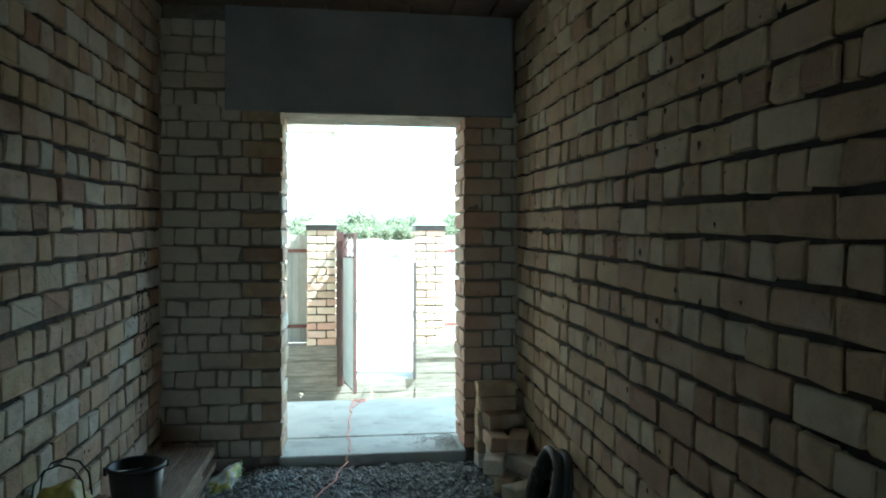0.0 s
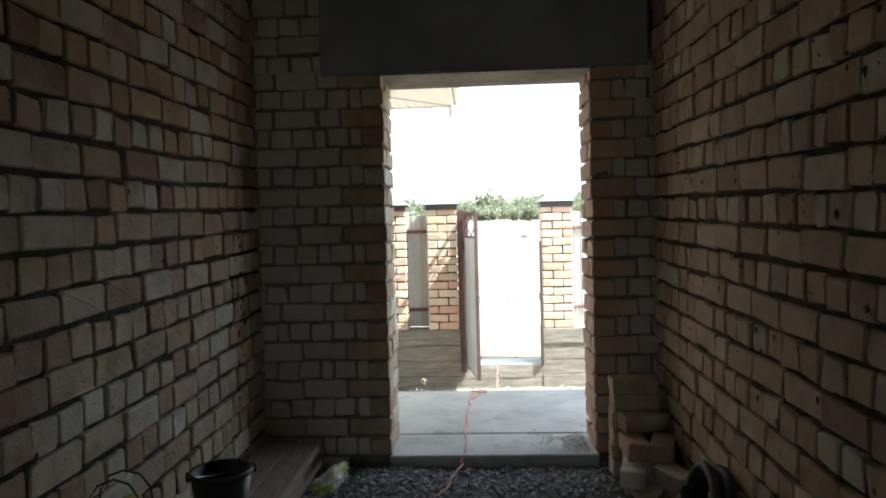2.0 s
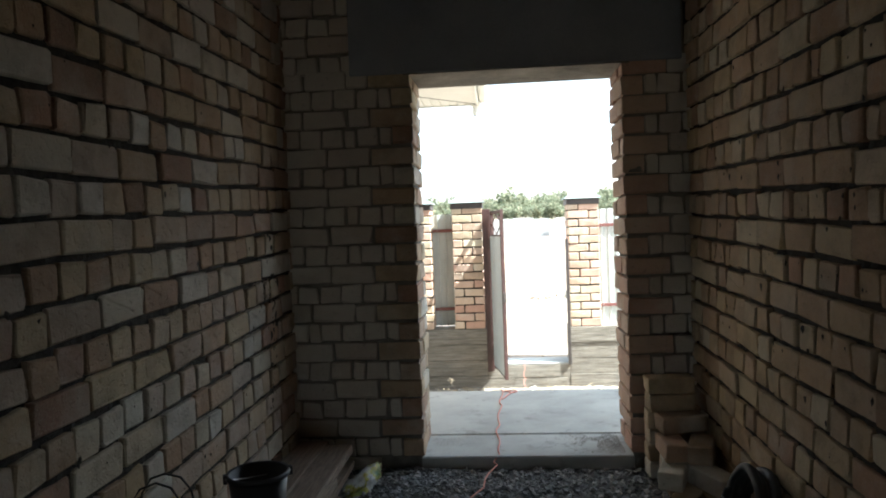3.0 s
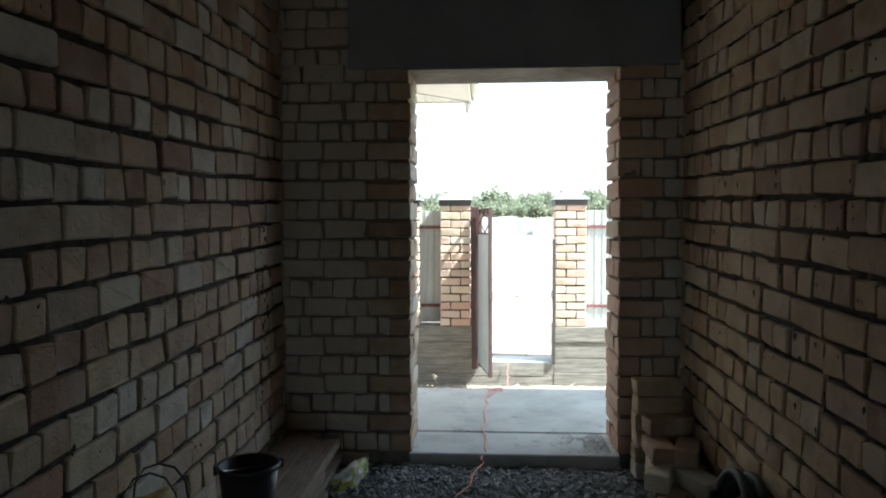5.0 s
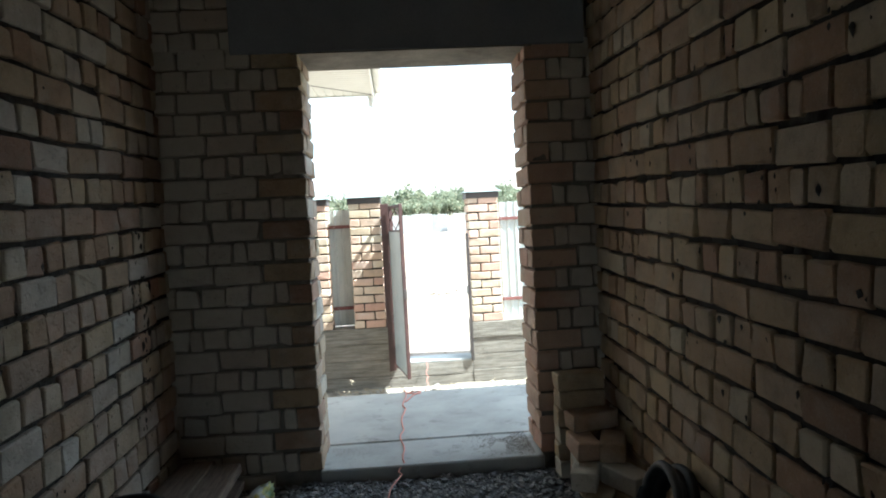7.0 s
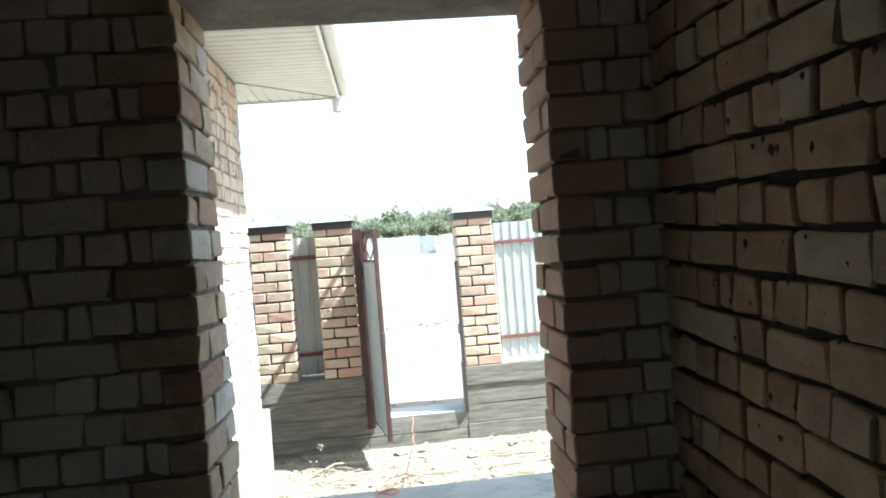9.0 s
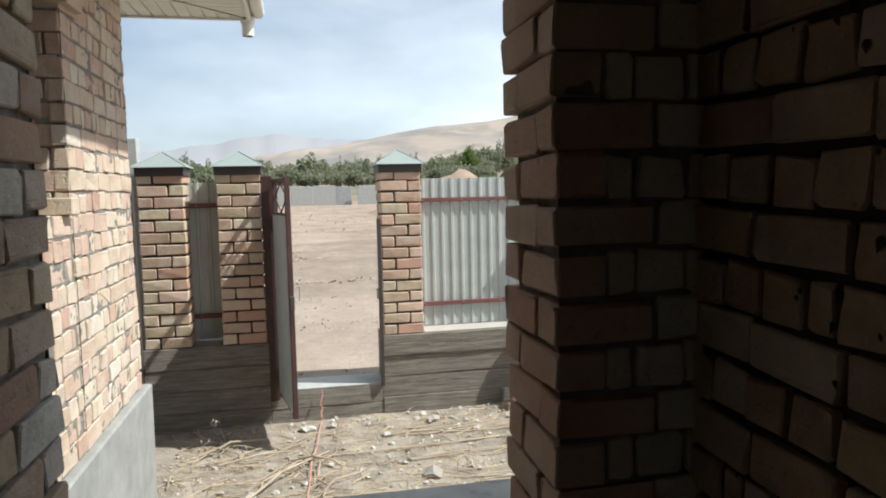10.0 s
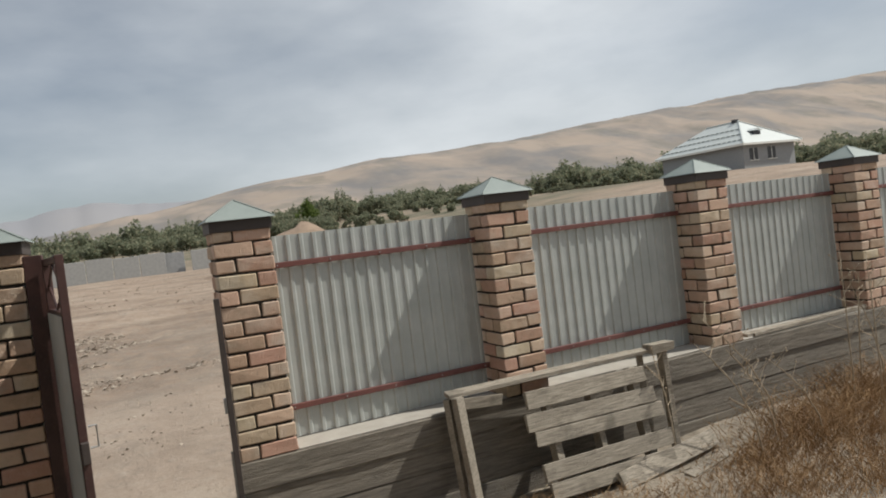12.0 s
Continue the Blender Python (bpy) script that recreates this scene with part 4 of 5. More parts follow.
# ---- yard clutter ----
def plank(b, p0, p1, w, t, roll=0.0, wob=0.004):
    """A sawn board from p0 to p1."""
    p0, p1 = Vector(p0), Vector(p1)
    d = p1 - p0
    m = Matrix.Translation(p0) @ d.to_track_quat("X", "Z").to_matrix().to_4x4() @ pose(0, 0, 0, roll, 0, 0)
    b.add(*chamfer(0, d.length, -w / 2, w / 2, -t / 2, t / 2, 0.003, wob), m)
    return b


GY = -0.70
trestle = thing("wooden_trestle", "weathered wooden frame table leaning by the fence plinth", "trestle")
part("top_board", plank(Build(), (3.16, 10.13, 0.245), (5.12, 10.06, 0.255), 0.11, 0.035, 6), M["wood"], trestle)
part("top_board", plank(Build(), (3.2, 10.215, 0.235), (5.05, 10.20, 0.24), 0.07, 0.03, -4), M["wood"], trestle)
part("leg", plank(Build(), (3.225, 10.07, 0.235), (3.275, 9.99, GY - 0.03), 0.05, 0.105, 90), M["wood"], trestle)
part("leg", plank(Build(), (3.155, 10.12, 0.22), (3.20, 10.06, GY), 0.05, 0.05, 90), M["wood"], trestle)
part("leg", plank(Build(), (5.27, 10.03, 0.24), (5.32, 10.02, GY), 0.05, 0.095, 90), M["wood"], trestle)
part("leg", plank(Build(), (5.12, 10.16, 0.22), (5.15, 10.14, GY), 0.06, 0.05, 90), M["wood"], trestle)
part("brace", plank(Build(), (3.2, 10.09, 0.17), (3.62, 10.08, 0.13), 0.09, 0.03, 90), M["wood"], trestle)
part("end_block", plank(Build(), (5.11, 10.03, 0.27), (5.36, 10.02, 0.27), 0.14, 0.075, 0, 0.008), M["wood"], trestle, "pale chipped end block")
b = Build()
pal = thing("pallet", "weathered slatted pallet leaning on the wooden frame", "pallet")
for (x0, z0), (x1, z1), w in (((3.77, 0.10), (4.98, 0.09), 0.135), ((3.73, -0.07), (5.03, -0.09), 0.135), ((3.78, -0.20), (5.08, -0.22), 0.115), ((3.79, -0.46), (5.10, -0.46), 0.14), ((3.82, -0.61), (5.08, -0.62), 0.13)):
    def lean(z):
        return 9.96 - (0.1 - z) * 0.24
    part("slat", plank(Build(), (x0, lean(z0), z0), (x1, lean(z1) - 0.01, z1), w, 0.026, 76, 0.006), M["wood"], pal)
for x in (3.98, 4.42, 4.88):
    part("bearer", plank(Build(), (x, 10.03, 0.15), (x + 0.02, 9.86, GY), 0.08, 0.07, 90), M["wood"], pal)
for (p0, p1, w, t, r) in (((4.42, 9.70, -0.66), (5.62, 9.86, -0.60), 0.15, 0.04, 60), ((5.0, 9.55, -0.72), (6.0, 9.78, -0.68), 0.10, 0.03, 8), ((3.95, 9.35, -0.72), (4.55, 9.05, -0.70), 0.06, 0.03, 0), ((4.3, 9.25, -0.72), (4.85, 8.85, -0.70), 0.05, 0.03, 0)):
    ob = tagged(new("plank", plank(Build(), p0, p1, w, t, r).mesh("plank", M["wood"])), "weathered grey board lying on the dry ground", "plank", "loose boards")
for (p0, p1, w) in (((6.62, 10.32, 0.10), (8.35, 10.33, 0.10), 0.10), ((6.7, 10.28, 0.10), (8.55, 10.30, 0.115), 0.06)):
    tagged(new("plank", plank(Build(), p0, p1, w, 0.035).mesh("plank", M["wood"])), "pale weathered board lying on the plinth", "plank", "loose boards")
b = Build()
lb = [(2.9, 10.02, 12), (2.96, 10.0, -4), (3.02, 10.08, 30)]
for k, (x, y, a) in enumerate(lb):
    me = mesh_of("loose_brick", *chamfer(-0.125, 0.125, -0.06, 0.06, 0, 0.09, 0.006, 0.004), M["brick_old"])
    ob = thing("loose_brick", "red-brown brick lying by the plinth", "brick", pose(x, y, -0.735 + (0.088 if k == 1 else 0), 0, 0, a), "loose bricks outside", "", me)
    if k == 2:
        ob.matrix_basis = pose(x + 0.17, y, -0.74, 0, 0, a)


def yard_z(x, y):
    return ground_z(x, y)


tagged(new("rubble", stones((-0.4, 3.2, 6.7, 10.2), 900, 0.006, 0.035, yard_z, 0.6).mesh("rubble", M["stone"])), "pale broken stones on dry soil", "rubble", "", "stuff")
tagged(new("rubble", stones((-4, 9, 10.8, 24), 6000, 0.005, 0.026, yard_z, 0.4, 0.06).mesh("rubble", M["clod"])), "scattered pale stones on the bare field", "rubble", "", "stuff")
tagged(new("clods", stones((-5, 10, 16.5, 25.5), 20000, 0.008, 0.055, yard_z, 0.4, -0.15).mesh("clods", M["clod"])), "small clods of turned earth across the field", "earth", "", "stuff")
tagged(new("clods", stones((-6, 14, 30.0, 60.0), 3000, 0.015, 0.07, yard_z, 0.3, 0.12).mesh("clods", M["clod"])), "clods of turned earth across the field", "earth", "", "stuff")


def slab_z(x, y):
    return DZ0 - 0.002


def crumb_heap(b, x, y, sx, sy, count, r0, r1):
    """Fine dirt lying thickest about one spot of the slab."""
    for _ in range(count):
        px, py = rng.gauss(x, sx), rng.gauss(y, sy)
        if DL + 0.02 < px < DR - 0.02 and YF + 0.02 < py < 6.45 and noise.noise(Vector((px * 9, py * 9, 1))) > -0.25:
            r = rng.uniform(r0, r1)
            b.add([(a * rng.uniform(0.7, 1.3), bb * rng.uniform(0.7, 1.2), c * 0.45) for a, bb, c in OCT_V], OCT_F, pose(px, py, slab_z(px, py) + r * 0.1, 0, 0, rng.uniform(0, 360)) @ Matrix.Scale(r, 4))


crumbs = Build()
crumb_heap(crumbs, DL + 0.05, 5.05, 0.11, 0.13, 2200, 0.001, 0.004)
crumb_heap(crumbs, DR - 0.07, 5.12, 0.13, 0.14, 4500, 0.001, 0.0045)
crumb_heap(crumbs, 0.8, 5.4, 0.5, 0.5, 500, 0.001, 0.004)
tagged(new("mortar_crumbs", crumbs.mesh("mortar_crumbs", M["grey_mortar"])), "dark mortar crumbs and dirt on the slab", "dirt", "", "stuff")
for x, y, r in ((0.78, 9.95, 0.09), (1.02, 9.98, 0.07), (1.25, 8.0, 0.06), (2.0, 9.9, 0.08), (1.75, 8.6, 0.10), (0.35, 8.5, 0.07), (2.35, 9.5, 0.05), (1.5, 9.6, 0.05)):
    q = [(a * rng.uniform(0.8, 1.2), bb * rng.uniform(0.6, 1.0), c * rng.uniform(0.4, 0.7)) for a, bb, c in OCT_V]
    ob = thing("stone", "pale angular stone on the dry yard", "stone", pose(x, y, ground_z(x, y) + r * 0.2, 0, 0, rng.uniform(0, 360)) @ Matrix.Scale(r, 4), "yard stones", "", mesh_of("stone", q, OCT_F, M["stone"]))
    ob.scale = (r, r, r)
b = Build()
for _ in range(38):
    x = rng.uniform(1.4, 3.5) + rng.uniform(-0.9, 0.6)
    y = 8.1 + rng.random() * 1.7
    ln, a = rng.uniform(0.6, 1.9), rng.uniform(-5, 5)
    pts = [(x + ln * s * math.cos(radians(a)), y + ln * s * math.sin(radians(a)) + 0.01 * math.sin(s * 7), ground_z(x + ln * s, y) + 0.018) for s in (0, 0.33, 0.66, 1)]
    b.tube(pts, rng.uniform(0.003, 0.008), 5, 0.6)
tagged(new("reed_stems", b.mesh("reed_stems", M["stick"])), "long dry stems lying on the yard", "stems", "", "stuff")
b = Build()
for _ in range(1500):
    x, y = rng.uniform(-0.4, 4.5), rng.uniform(6.8, 10.2)
    ln, a, e = rng.uniform(0.04, 0.22), rng.uniform(0, 6.28), rng.uniform(0, 0.35)
    z = ground_z(x, y) + 0.008
    b.tube([(x, y, z), (x + ln * math.cos(a), y + ln * math.sin(a), z + ln * e * 0.4)], rng.uniform(0.0015, 0.004), 3)
tagged(new("straw_litter", b.mesh("straw_litter", M["straw"])), "dry straw litter on the soil", "litter", "", "stuff")
b = Build()
for (x, y, n, hh, spread) in ((6.6, 9.5, 900, 0.30, 0.75), (7.6, 9.75, 700, 0.34, 0.6), (5.7, 9.4, 500, 0.16, 0.5), (7.2, 8.9, 700, 0.25, 0.7), (5.3, 8.9, 500, 0.14, 0.6), (4.3, 9.3, 500, 0.10, 0.7), (3.6, 9.75, 200, 0.15, 0.3), (6.2, 8.6, 500, 0.2, 0.7), (5.2, 8.7, 1500, 0.06, 1.3), (6.4, 9.0, 1800, 0.08, 1.3), (4.6, 8.2, 900, 0.05, 1.0), (7.4, 8.3, 1200, 0.12, 1.2), (3.4, 8.6, 500, 0.04, 1.0)):
    for _ in range(n):
        px, py = x + rng.gauss(0, spread * 0.5), min(10.2, y + rng.gauss(0, spread * 0.35))
        z = ground_z(px, py)
        a, h2 = rng.uniform(0, 6.28), hh * rng.uniform(0.3, 1.1)
        bend = rng.uniform(0.4, 1.6) * h2
        b.tube([(px, py, z), (px + bend * 0.35 * math.cos(a), py + bend * 0.35 * math.sin(a), z + h2 * 0.6), (px + bend * math.cos(a), py + bend * math.sin(a), z + h2)], 0.0028, 3, 0.4)
tagged(new("dry_grass", b.mesh("dry_grass", M["dry_grass"])), "tangled dry yellow grass beside the plinth", "grass", "", "stuff")


def weed(x, y, h, lx, ly, label):
    """A tall dead stalk with side stems and seed heads."""
    w = thing("dead_weed", label, "weed", None, "dead weeds")
    z = ground_z(x, y)
    stem = [(x + lx * s * s, y + ly * s * s, z + h * s) for s in (0, 0.3, 0.6, 0.85, 1)]
    part("stem", Build().tube(stem, 0.009 * min(1.0, h * 1.1), 5, 0.4), M["stick"], w)
    sb, hb = Build(), Build()
    for _ in range(4 + int(8 * min(1.0, h))):
        s = rng.uniform(0.35, 1.0)
        p0 = Vector((x + lx * s * s, y + ly * s * s, z + h * s))
        p1 = p0 + Vector((rng.uniform(-0.16, 0.16) * min(1.0, h), rng.uniform(-0.1, 0.1) * min(1.0, h), rng.uniform(0.03, 0.16) * min(1.0, h)))
        sb.tube([p0, p1], 0.004 * min(1.0, h * 1.1), 4, 0.5)
        hb.add([(a * 0.009, bb * 0.009, c * 0.013) for a, bb, c in OCT_V], OCT_F, Matrix.Translation(p1))
    tagged(part("side_stem", sb, M["stick"], w), kind="stuff")
    tagged(part("seed_head", hb, M["stick"], w), kind="stuff")


for q in ((5.75, 9.45, 1.05, -0.55, 0.1), (6.0, 9.5, 0.95, -0.5, 0.0), (7.55, 9.55, 1.35, 0.1, 0.1), (7.7, 9.6, 1.15, -0.25, 0.1), (6.35, 9.3, 0.85, -0.6, 0.0), (5.2, 9.9, 0.95, -0.1, 0.05), (7.9, 9.5, 1.0, 0.25, 0.0), (7.42, 9.75, 1.5, 0.05, 0.05), (7.62, 9.8, 1.25, 0.12, 0.0), (6.15, 9.6, 1.2, -0.75, 0.05), (8.15, 9.7, 0.9, -0.3, 0.0)):
    weed(*q, "thin dead stalk standing in dry grass")
branch = Build()
for q in (((-0.15, 9.5), (0.42, 9.72), 0.014), ((0.05, 9.2), (0.75, 9.35), 0.010), ((0.25, 8.3), (0.95, 9.3), 0.012), ((0.7, 9.2), (1.05, 8.9), 0.012), ((-0.1, 9.6), (0.2, 9.4), 0.008)):
    (x0, y0), (x1, y1), r = q
    pts = [(x0 + (x1 - x0) * s + 0.03 * math.sin(s * 9), y0 + (y1 - y0) * s, ground_z(x0 + (x1 - x0) * s, y0 + (y1 - y0) * s) + 0.03 + 0.05 * math.sin(s * 3)) for s in (0, 0.25, 0.5, 0.75, 1)]
    ob = tagged(new("dry_branch", Build().tube(pts, r, 6, 0.5).mesh("dry_branch", M["stick"])), "bare dry branch lying on the yard", "branch", "yard branches")
for q in ((-0.16, 9.3, 0.24, 0.15, -0.1), (0.05, 9.75, 0.25, -0.12, -0.1)):
    weed(*q, "small dry stalk in the shade of the gate")

b = Build()
for _ in range(60):
    x0, y0, a, ln = rng.uniform(-0.28, 1.0), rng.uniform(8.3, 9.75), rng.uniform(0, 6.28), rng.uniform(0.25, 0.8)
    pts = []
    for t in (0, 0.33, 0.66, 1):
        px, py = max(-0.28, x0 + ln * t * math.cos(a) + 0.03 * math.sin(9 * t + a)), min(10.15, y0 + ln * t * math.sin(a))
        pts.append((px, py, ground_z(px, py) + 0.012 + 0.05 * math.sin(3 * t) * rng.random()))
    b.tube(pts, rng.uniform(0.003, 0.008), 5, 0.4)
tagged(new("brushwood", b.mesh("brushwood", M["stick"])), "loose dry twigs strewn over the yard", "twigs", "", "stuff")

# the pink cord from the gate to the gravel
pts = [(0.93, 10.22, -0.42), (0.93, 10.17, -0.60), (0.93, 10.1, -0.72), (0.8, 9.0, -0.70), (0.68, 7.2, -0.70), (0.64, 6.60, -0.45), (0.63, 6.53, 0.108), (0.62, 6.0, 0.108), (0.60, 5.4, 0.107), (0.60, 4.95, 0.108), (0.585, 4.82, 0.07), (0.50, 4.4, 0.07), (0.30, 3.95, 0.07), (0.12, 3.5, 0.07), (0.1, 3.0, 0.07)]
fine = []
for i in range(len(pts) - 1):
    for s in range(6):
        q = Vector(pts[i]).lerp(Vector(pts[i + 1]), s / 6)
        fine.append(q + Vector((0.012 * math.sin(i * 2.1 + s), 0, 0)))
tagged(new("cord", Build().tube(fine, 0.0045, 6).mesh("cord", M["cord"])), "thin pink cord trailing over slab and gravel", "cord")

loop = [(0.70 + 0.055 * math.cos(a), 6.46 + 0.035 * math.sin(a), 0.107 + 0.004 * math.sin(2 * a)) for a in [0.42 * k for k in range(17)]]
tagged(new("cord", Build().tube(loop + [(0.69, 6.38, 0.106), (0.655, 6.27, 0.106), (0.63, 6.2, 0.106)], 0.0045, 6).mesh("cord", M["cord"])), "small loop of pink cord on the slab edge", "cord")

# ---- things in the passage ----
def bucket(m):
    """A black mixing bucket with a rolled rim and a wire handle."""
    t = thing("bucket", "black plastic bucket standing on planks by the wall", "bucket", m)
    part("body", Build().lathe([(0.0, 0.0), (0.095, 0.0), (0.098, 0.006), (0.127, 0.265), (0.123, 0.265), (0.094, 0.012), (0.0, 0.01)], 36), M["black"], t, smooth=True)
    part("rim", Build().lathe([(0.126, 0.245), (0.135, 0.250), (0.137, 0.262), (0.132, 0.270), (0.123, 0.268)], 36), M["black"], t, smooth=True)
    h = [(0.135 * math.cos(a) - 0.06 * math.sin(a), 0.137 * math.cos(a) * 0.25 - 0.125 * math.sin(a) * 0.9, 0.262 - 0.05 * math.sin(a)) for a in [math.pi * i / 14 for i in range(15)]]
    part("handle", Build().tube(h, 0.003, 6), M["steel"], t, "bent wire handle")
    for s in (1, -1):
        part("ear", Build().box(s * 0.137 - 0.008, s * 0.137 + 0.008, -0.015, 0.015, 0.235, 0.272, 0.003), M["black"], t)
    return t


bucket(pose(-0.345, 3.55, 0.243, 0, 0, 205) @ Matrix.Scale(0.93, 4))
for (x0, x1, y0, y1, z0, z1, a) in ((-0.53, -0.19, 2.5, 4.32, 0.045, 0.09, 0.8), (-0.55, -0.21, 2.4, 4.72, 0.092, 0.142, 0.3), (-0.54, -0.22, 2.45, 4.30, 0.144, 0.190, -0.5), (-0.55, -0.37, 2.4, 4.76, 0.192, 0.240, -0.3), (-0.362, -0.215, 2.6, 4.70, 0.192, 0.238, 0.3)):
    cx, cy = (x0 + x1) / 2, (y0 + y1) / 2
    me = mesh_of("plank", *chamfer(-(y1 - y0) / 2, (y1 - y0) / 2, -(x1 - x0) / 2, (x1 - x0) / 2, z0, z1, 0.004, 0.004), M["plank"])
    thing("plank", "rough sawn plank in a stack along the brick wall", "plank", pose(cx, cy, 0, 0, 0, 90 + a), "planks in the passage", "", me)


def crumple(rx, ry, rz, seed, rough=0.3):
    """A crumpled soft shape resting on z = 0."""
    bm = bmesh.new()
    bmesh.ops.create_icosphere(bm, subdivisions=4, radius=1.0)
    for q in bm.verts:
        c = q.co.copy()
        k = 1 + rough * noise.noise(c * 1.7 + Vector((seed, 0, 0))) + rough * 0.7 * abs(noise.noise(c * 4.1 + Vector((0, seed, 0)))) + rough * 0.25 * noise.noise(c * 11)
        q.co = Vector((c.x * rx * k, c.y * ry * k, max(-0.55, c.z) * rz * k))
    low = min(q.co.z for q in bm.verts)
    for q in bm.verts:
        q.co.z -= low
    me = bpy.data.meshes.new("soft")
    bm.to_mesh(me)
    bm.free()
    me.shade_smooth()
    return me


me = crumple(0.05, 0.125, 0.05, 3.0, 0.55)
me.materials.append(M["film"])
thing("plastic_bag", "crumpled white and yellow printed plastic bag", "bag", pose(-0.13, 4.55, 0.035, 16, 0, -32), "", "", me)
bag = thing("shopping_bag", "yellow shopping bag standing by the brick wall", "bag", pose(-0.395, 2.87, 0.242, 0, 0, 8))
me = crumple(0.12, 0.17, 0.235, 8.0, 0.16)
me.materials.append(M["yellow"])
part("body", me, None, bag)
for s in (-0.05, 0.05):
    part("handle", Build().tube([(-0.085, s, 0.33), (-0.075, s, 0.41), (-0.045, s * 0.9, 0.455), (0, s * 0.8, 0.47), (0.045, s * 0.9, 0.455), (0.075, s, 0.41), (0.085, s, 0.33)], 0.0035, 6), M["rubber"], bag, "thin dark loop")
me = crumple(0.09, 0.13, 0.12, 14.0, 0.3)
me.materials.append(M["sack"])
thing("sack", "brown crumpled sack on the planks", "sack", pose(-0.42, 3.25, 0.242), "", "", me)

# dark mortar thrown and smeared on the brick faces
def splashes(x, out, spots):
    b = Build()
    for y, z, sy, sz, count, r0, r1 in spots:
        for _ in range(count):
            r = r0 + (r1 - r0) * rng.random() ** 2
            q = [(a * 0.22, bb * rng.uniform(0.6, 1.3), c * rng.uniform(0.8, 1.9)) for a, bb, c in OCT_V]
            b.add(q, OCT_F, pose(x - out * 0.001, rng.gauss(y, sy), max(0.06, rng.gauss(z, sz)), rng.uniform(-25, 25), 0, 0) @ Matrix.Scale(r, 4))
    return b


tagged(new("mortar_splash", splashes(XL, 1, [(4.50, 1.08, 0.05, 0.17, 60, 0.006, 0.024), (4.36, 1.15, 0.07, 0.12, 40, 0.004, 0.014), (4.43, 0.60, 0.05, 0.08, 26, 0.005, 0.016), (3.4, 0.75, 0.4, 0.35, 60, 0.003, 0.011), (2.7, 0.55, 0.12, 0.05, 24, 0.006, 0.026), (2.9, 1.9, 0.5, 0.3, 30, 0.003, 0.010)]).mesh("mortar_splash", M["mortar"])), "dark mortar splashes on the brick wall", "mortar", "", "stuff")
tagged(new("mortar_splash", splashes(XR, -1, [(4.1, 1.5, 0.35, 0.3, 50, 0.003, 0.013), (3.2, 1.2, 0.4, 0.4, 80, 0.004, 0.015), (2.6, 1.9, 0.3, 0.3, 50, 0.004, 0.016)]).mesh("mortar_splash", M["mortar"])), "dark mortar splashes on the brick wall", "mortar", "", "stuff")

# bricks left in the corner
pile = [(1.50, 4.72, 0.04, 2), (1.50, 4.72, 0.132, -3), (1.505, 4.73, 0.224, 4), (1.50, 4.72, 0.316, -1), (1.51, 4.73, 0.408, 3), (1.505, 4.72, 0.500, 1),
        (1.48, 4.52, 0.04, 88), (1.47, 4.50, 0.132, 84), (1.46, 4.50, 0.224, 91), (1.62, 4.50, 0.04, 80), (1.62, 4.47, 0.132, 95), (1.63, 4.46, 0.224, 70), (1.63, 4.62, 0.318, 12),
        (1.50, 4.30, 0.04, 60), (1.64, 4.25, 0.04, 100), (1.62, 4.26, 0.132, 110), (1.55, 4.08, 0.04, 25), (1.43, 4.36, 0.132, 70)]
# the pile takes the darker brick colour to imitate its shaded faces
for i, (x, y, z, a) in enumerate(pile):
    me = mesh_of("loose_brick", *chamfer(-0.125, 0.125, -0.06, 0.06, 0, 0.088, 0.006, 0.004), M["brick_left"])
    thing("loose_brick", "tan clay brick piled in the passage corner", "brick", pose(min(x + 0.045, 1.645 if abs(a) > 50 else 1.585), y, z, 0, 0, a), "piled bricks", "", me)
coil = thing("hose_coil", "coiled black rubber hose leaning on the brick wall", "hose", pose(1.585, 3.72, 0.045, 0, 16, 0))
b = Build()
for k in range(5):
    r = 0.185 - 0.012 * (k % 3)
    pts = [(-0.02 + 0.021 * (k - 2) + 0.006 * math.sin(3 * a + k), r * 0.92 * math.cos(a), 0.19 + r * math.sin(a)) for a in [2 * math.pi * i / 36 for i in range(37)]]
    part("turn", Build().tube(pts, 0.019, 8), M["rubber"], coil, smooth=True)

# ---- far things ----
def far_wall(x0, x1, y):
    """A long low wall of precast concrete panels."""
    w = thing("concrete_wall", "long low grey precast wall across the field", "wall")
    x = x0
    while x < x1:
        if not 3.55 < x + 0.3 < 5.2:
            z = ground_z(x + 1, y)
            part("panel", Build().box(x + 0.02, x + 1.98, y, y + 0.16, z - 0.3, 2.35 + 0.05 * rng.uniform(-1, 1) - 0.01 * x, 0.02), M["block"], w)
        x += 2.0
    # solid panel behind the missing section stands in for the dark opening
    part("gap_panel", Build().box(3.2, 5.5, y + 0.5, y + 0.6, 0.2, 2.25, 0.02), M["house"], w, "grey panel standing in for the dark gap in the wall")
    return w


far_wall(-16.0, 12.0, 67.0)
bm = bmesh.new()
bmesh.ops.create_grid(bm, x_segments=40, y_segments=40, size=9)
for q in bm.verts:
    r = q.co.length
    q.co.z = 3.2 * max(0.0, 1 - r / 7.5) ** 1.2 + 0.3 * noise.noise(q.co * 0.8) * max(0, 1 - r / 7.5) - 0.3
me = bpy.data.meshes.new("earth_mound")
bm.to_mesh(me)
bm.free()
me.shade_smooth()
me.materials.append(M["earth"])
thing("earth_mound", "brown heap of loose earth in the field", "mound", Matrix.Translation((11.2, 48.0, ground_z(11.2, 48.0))), "", "", me)


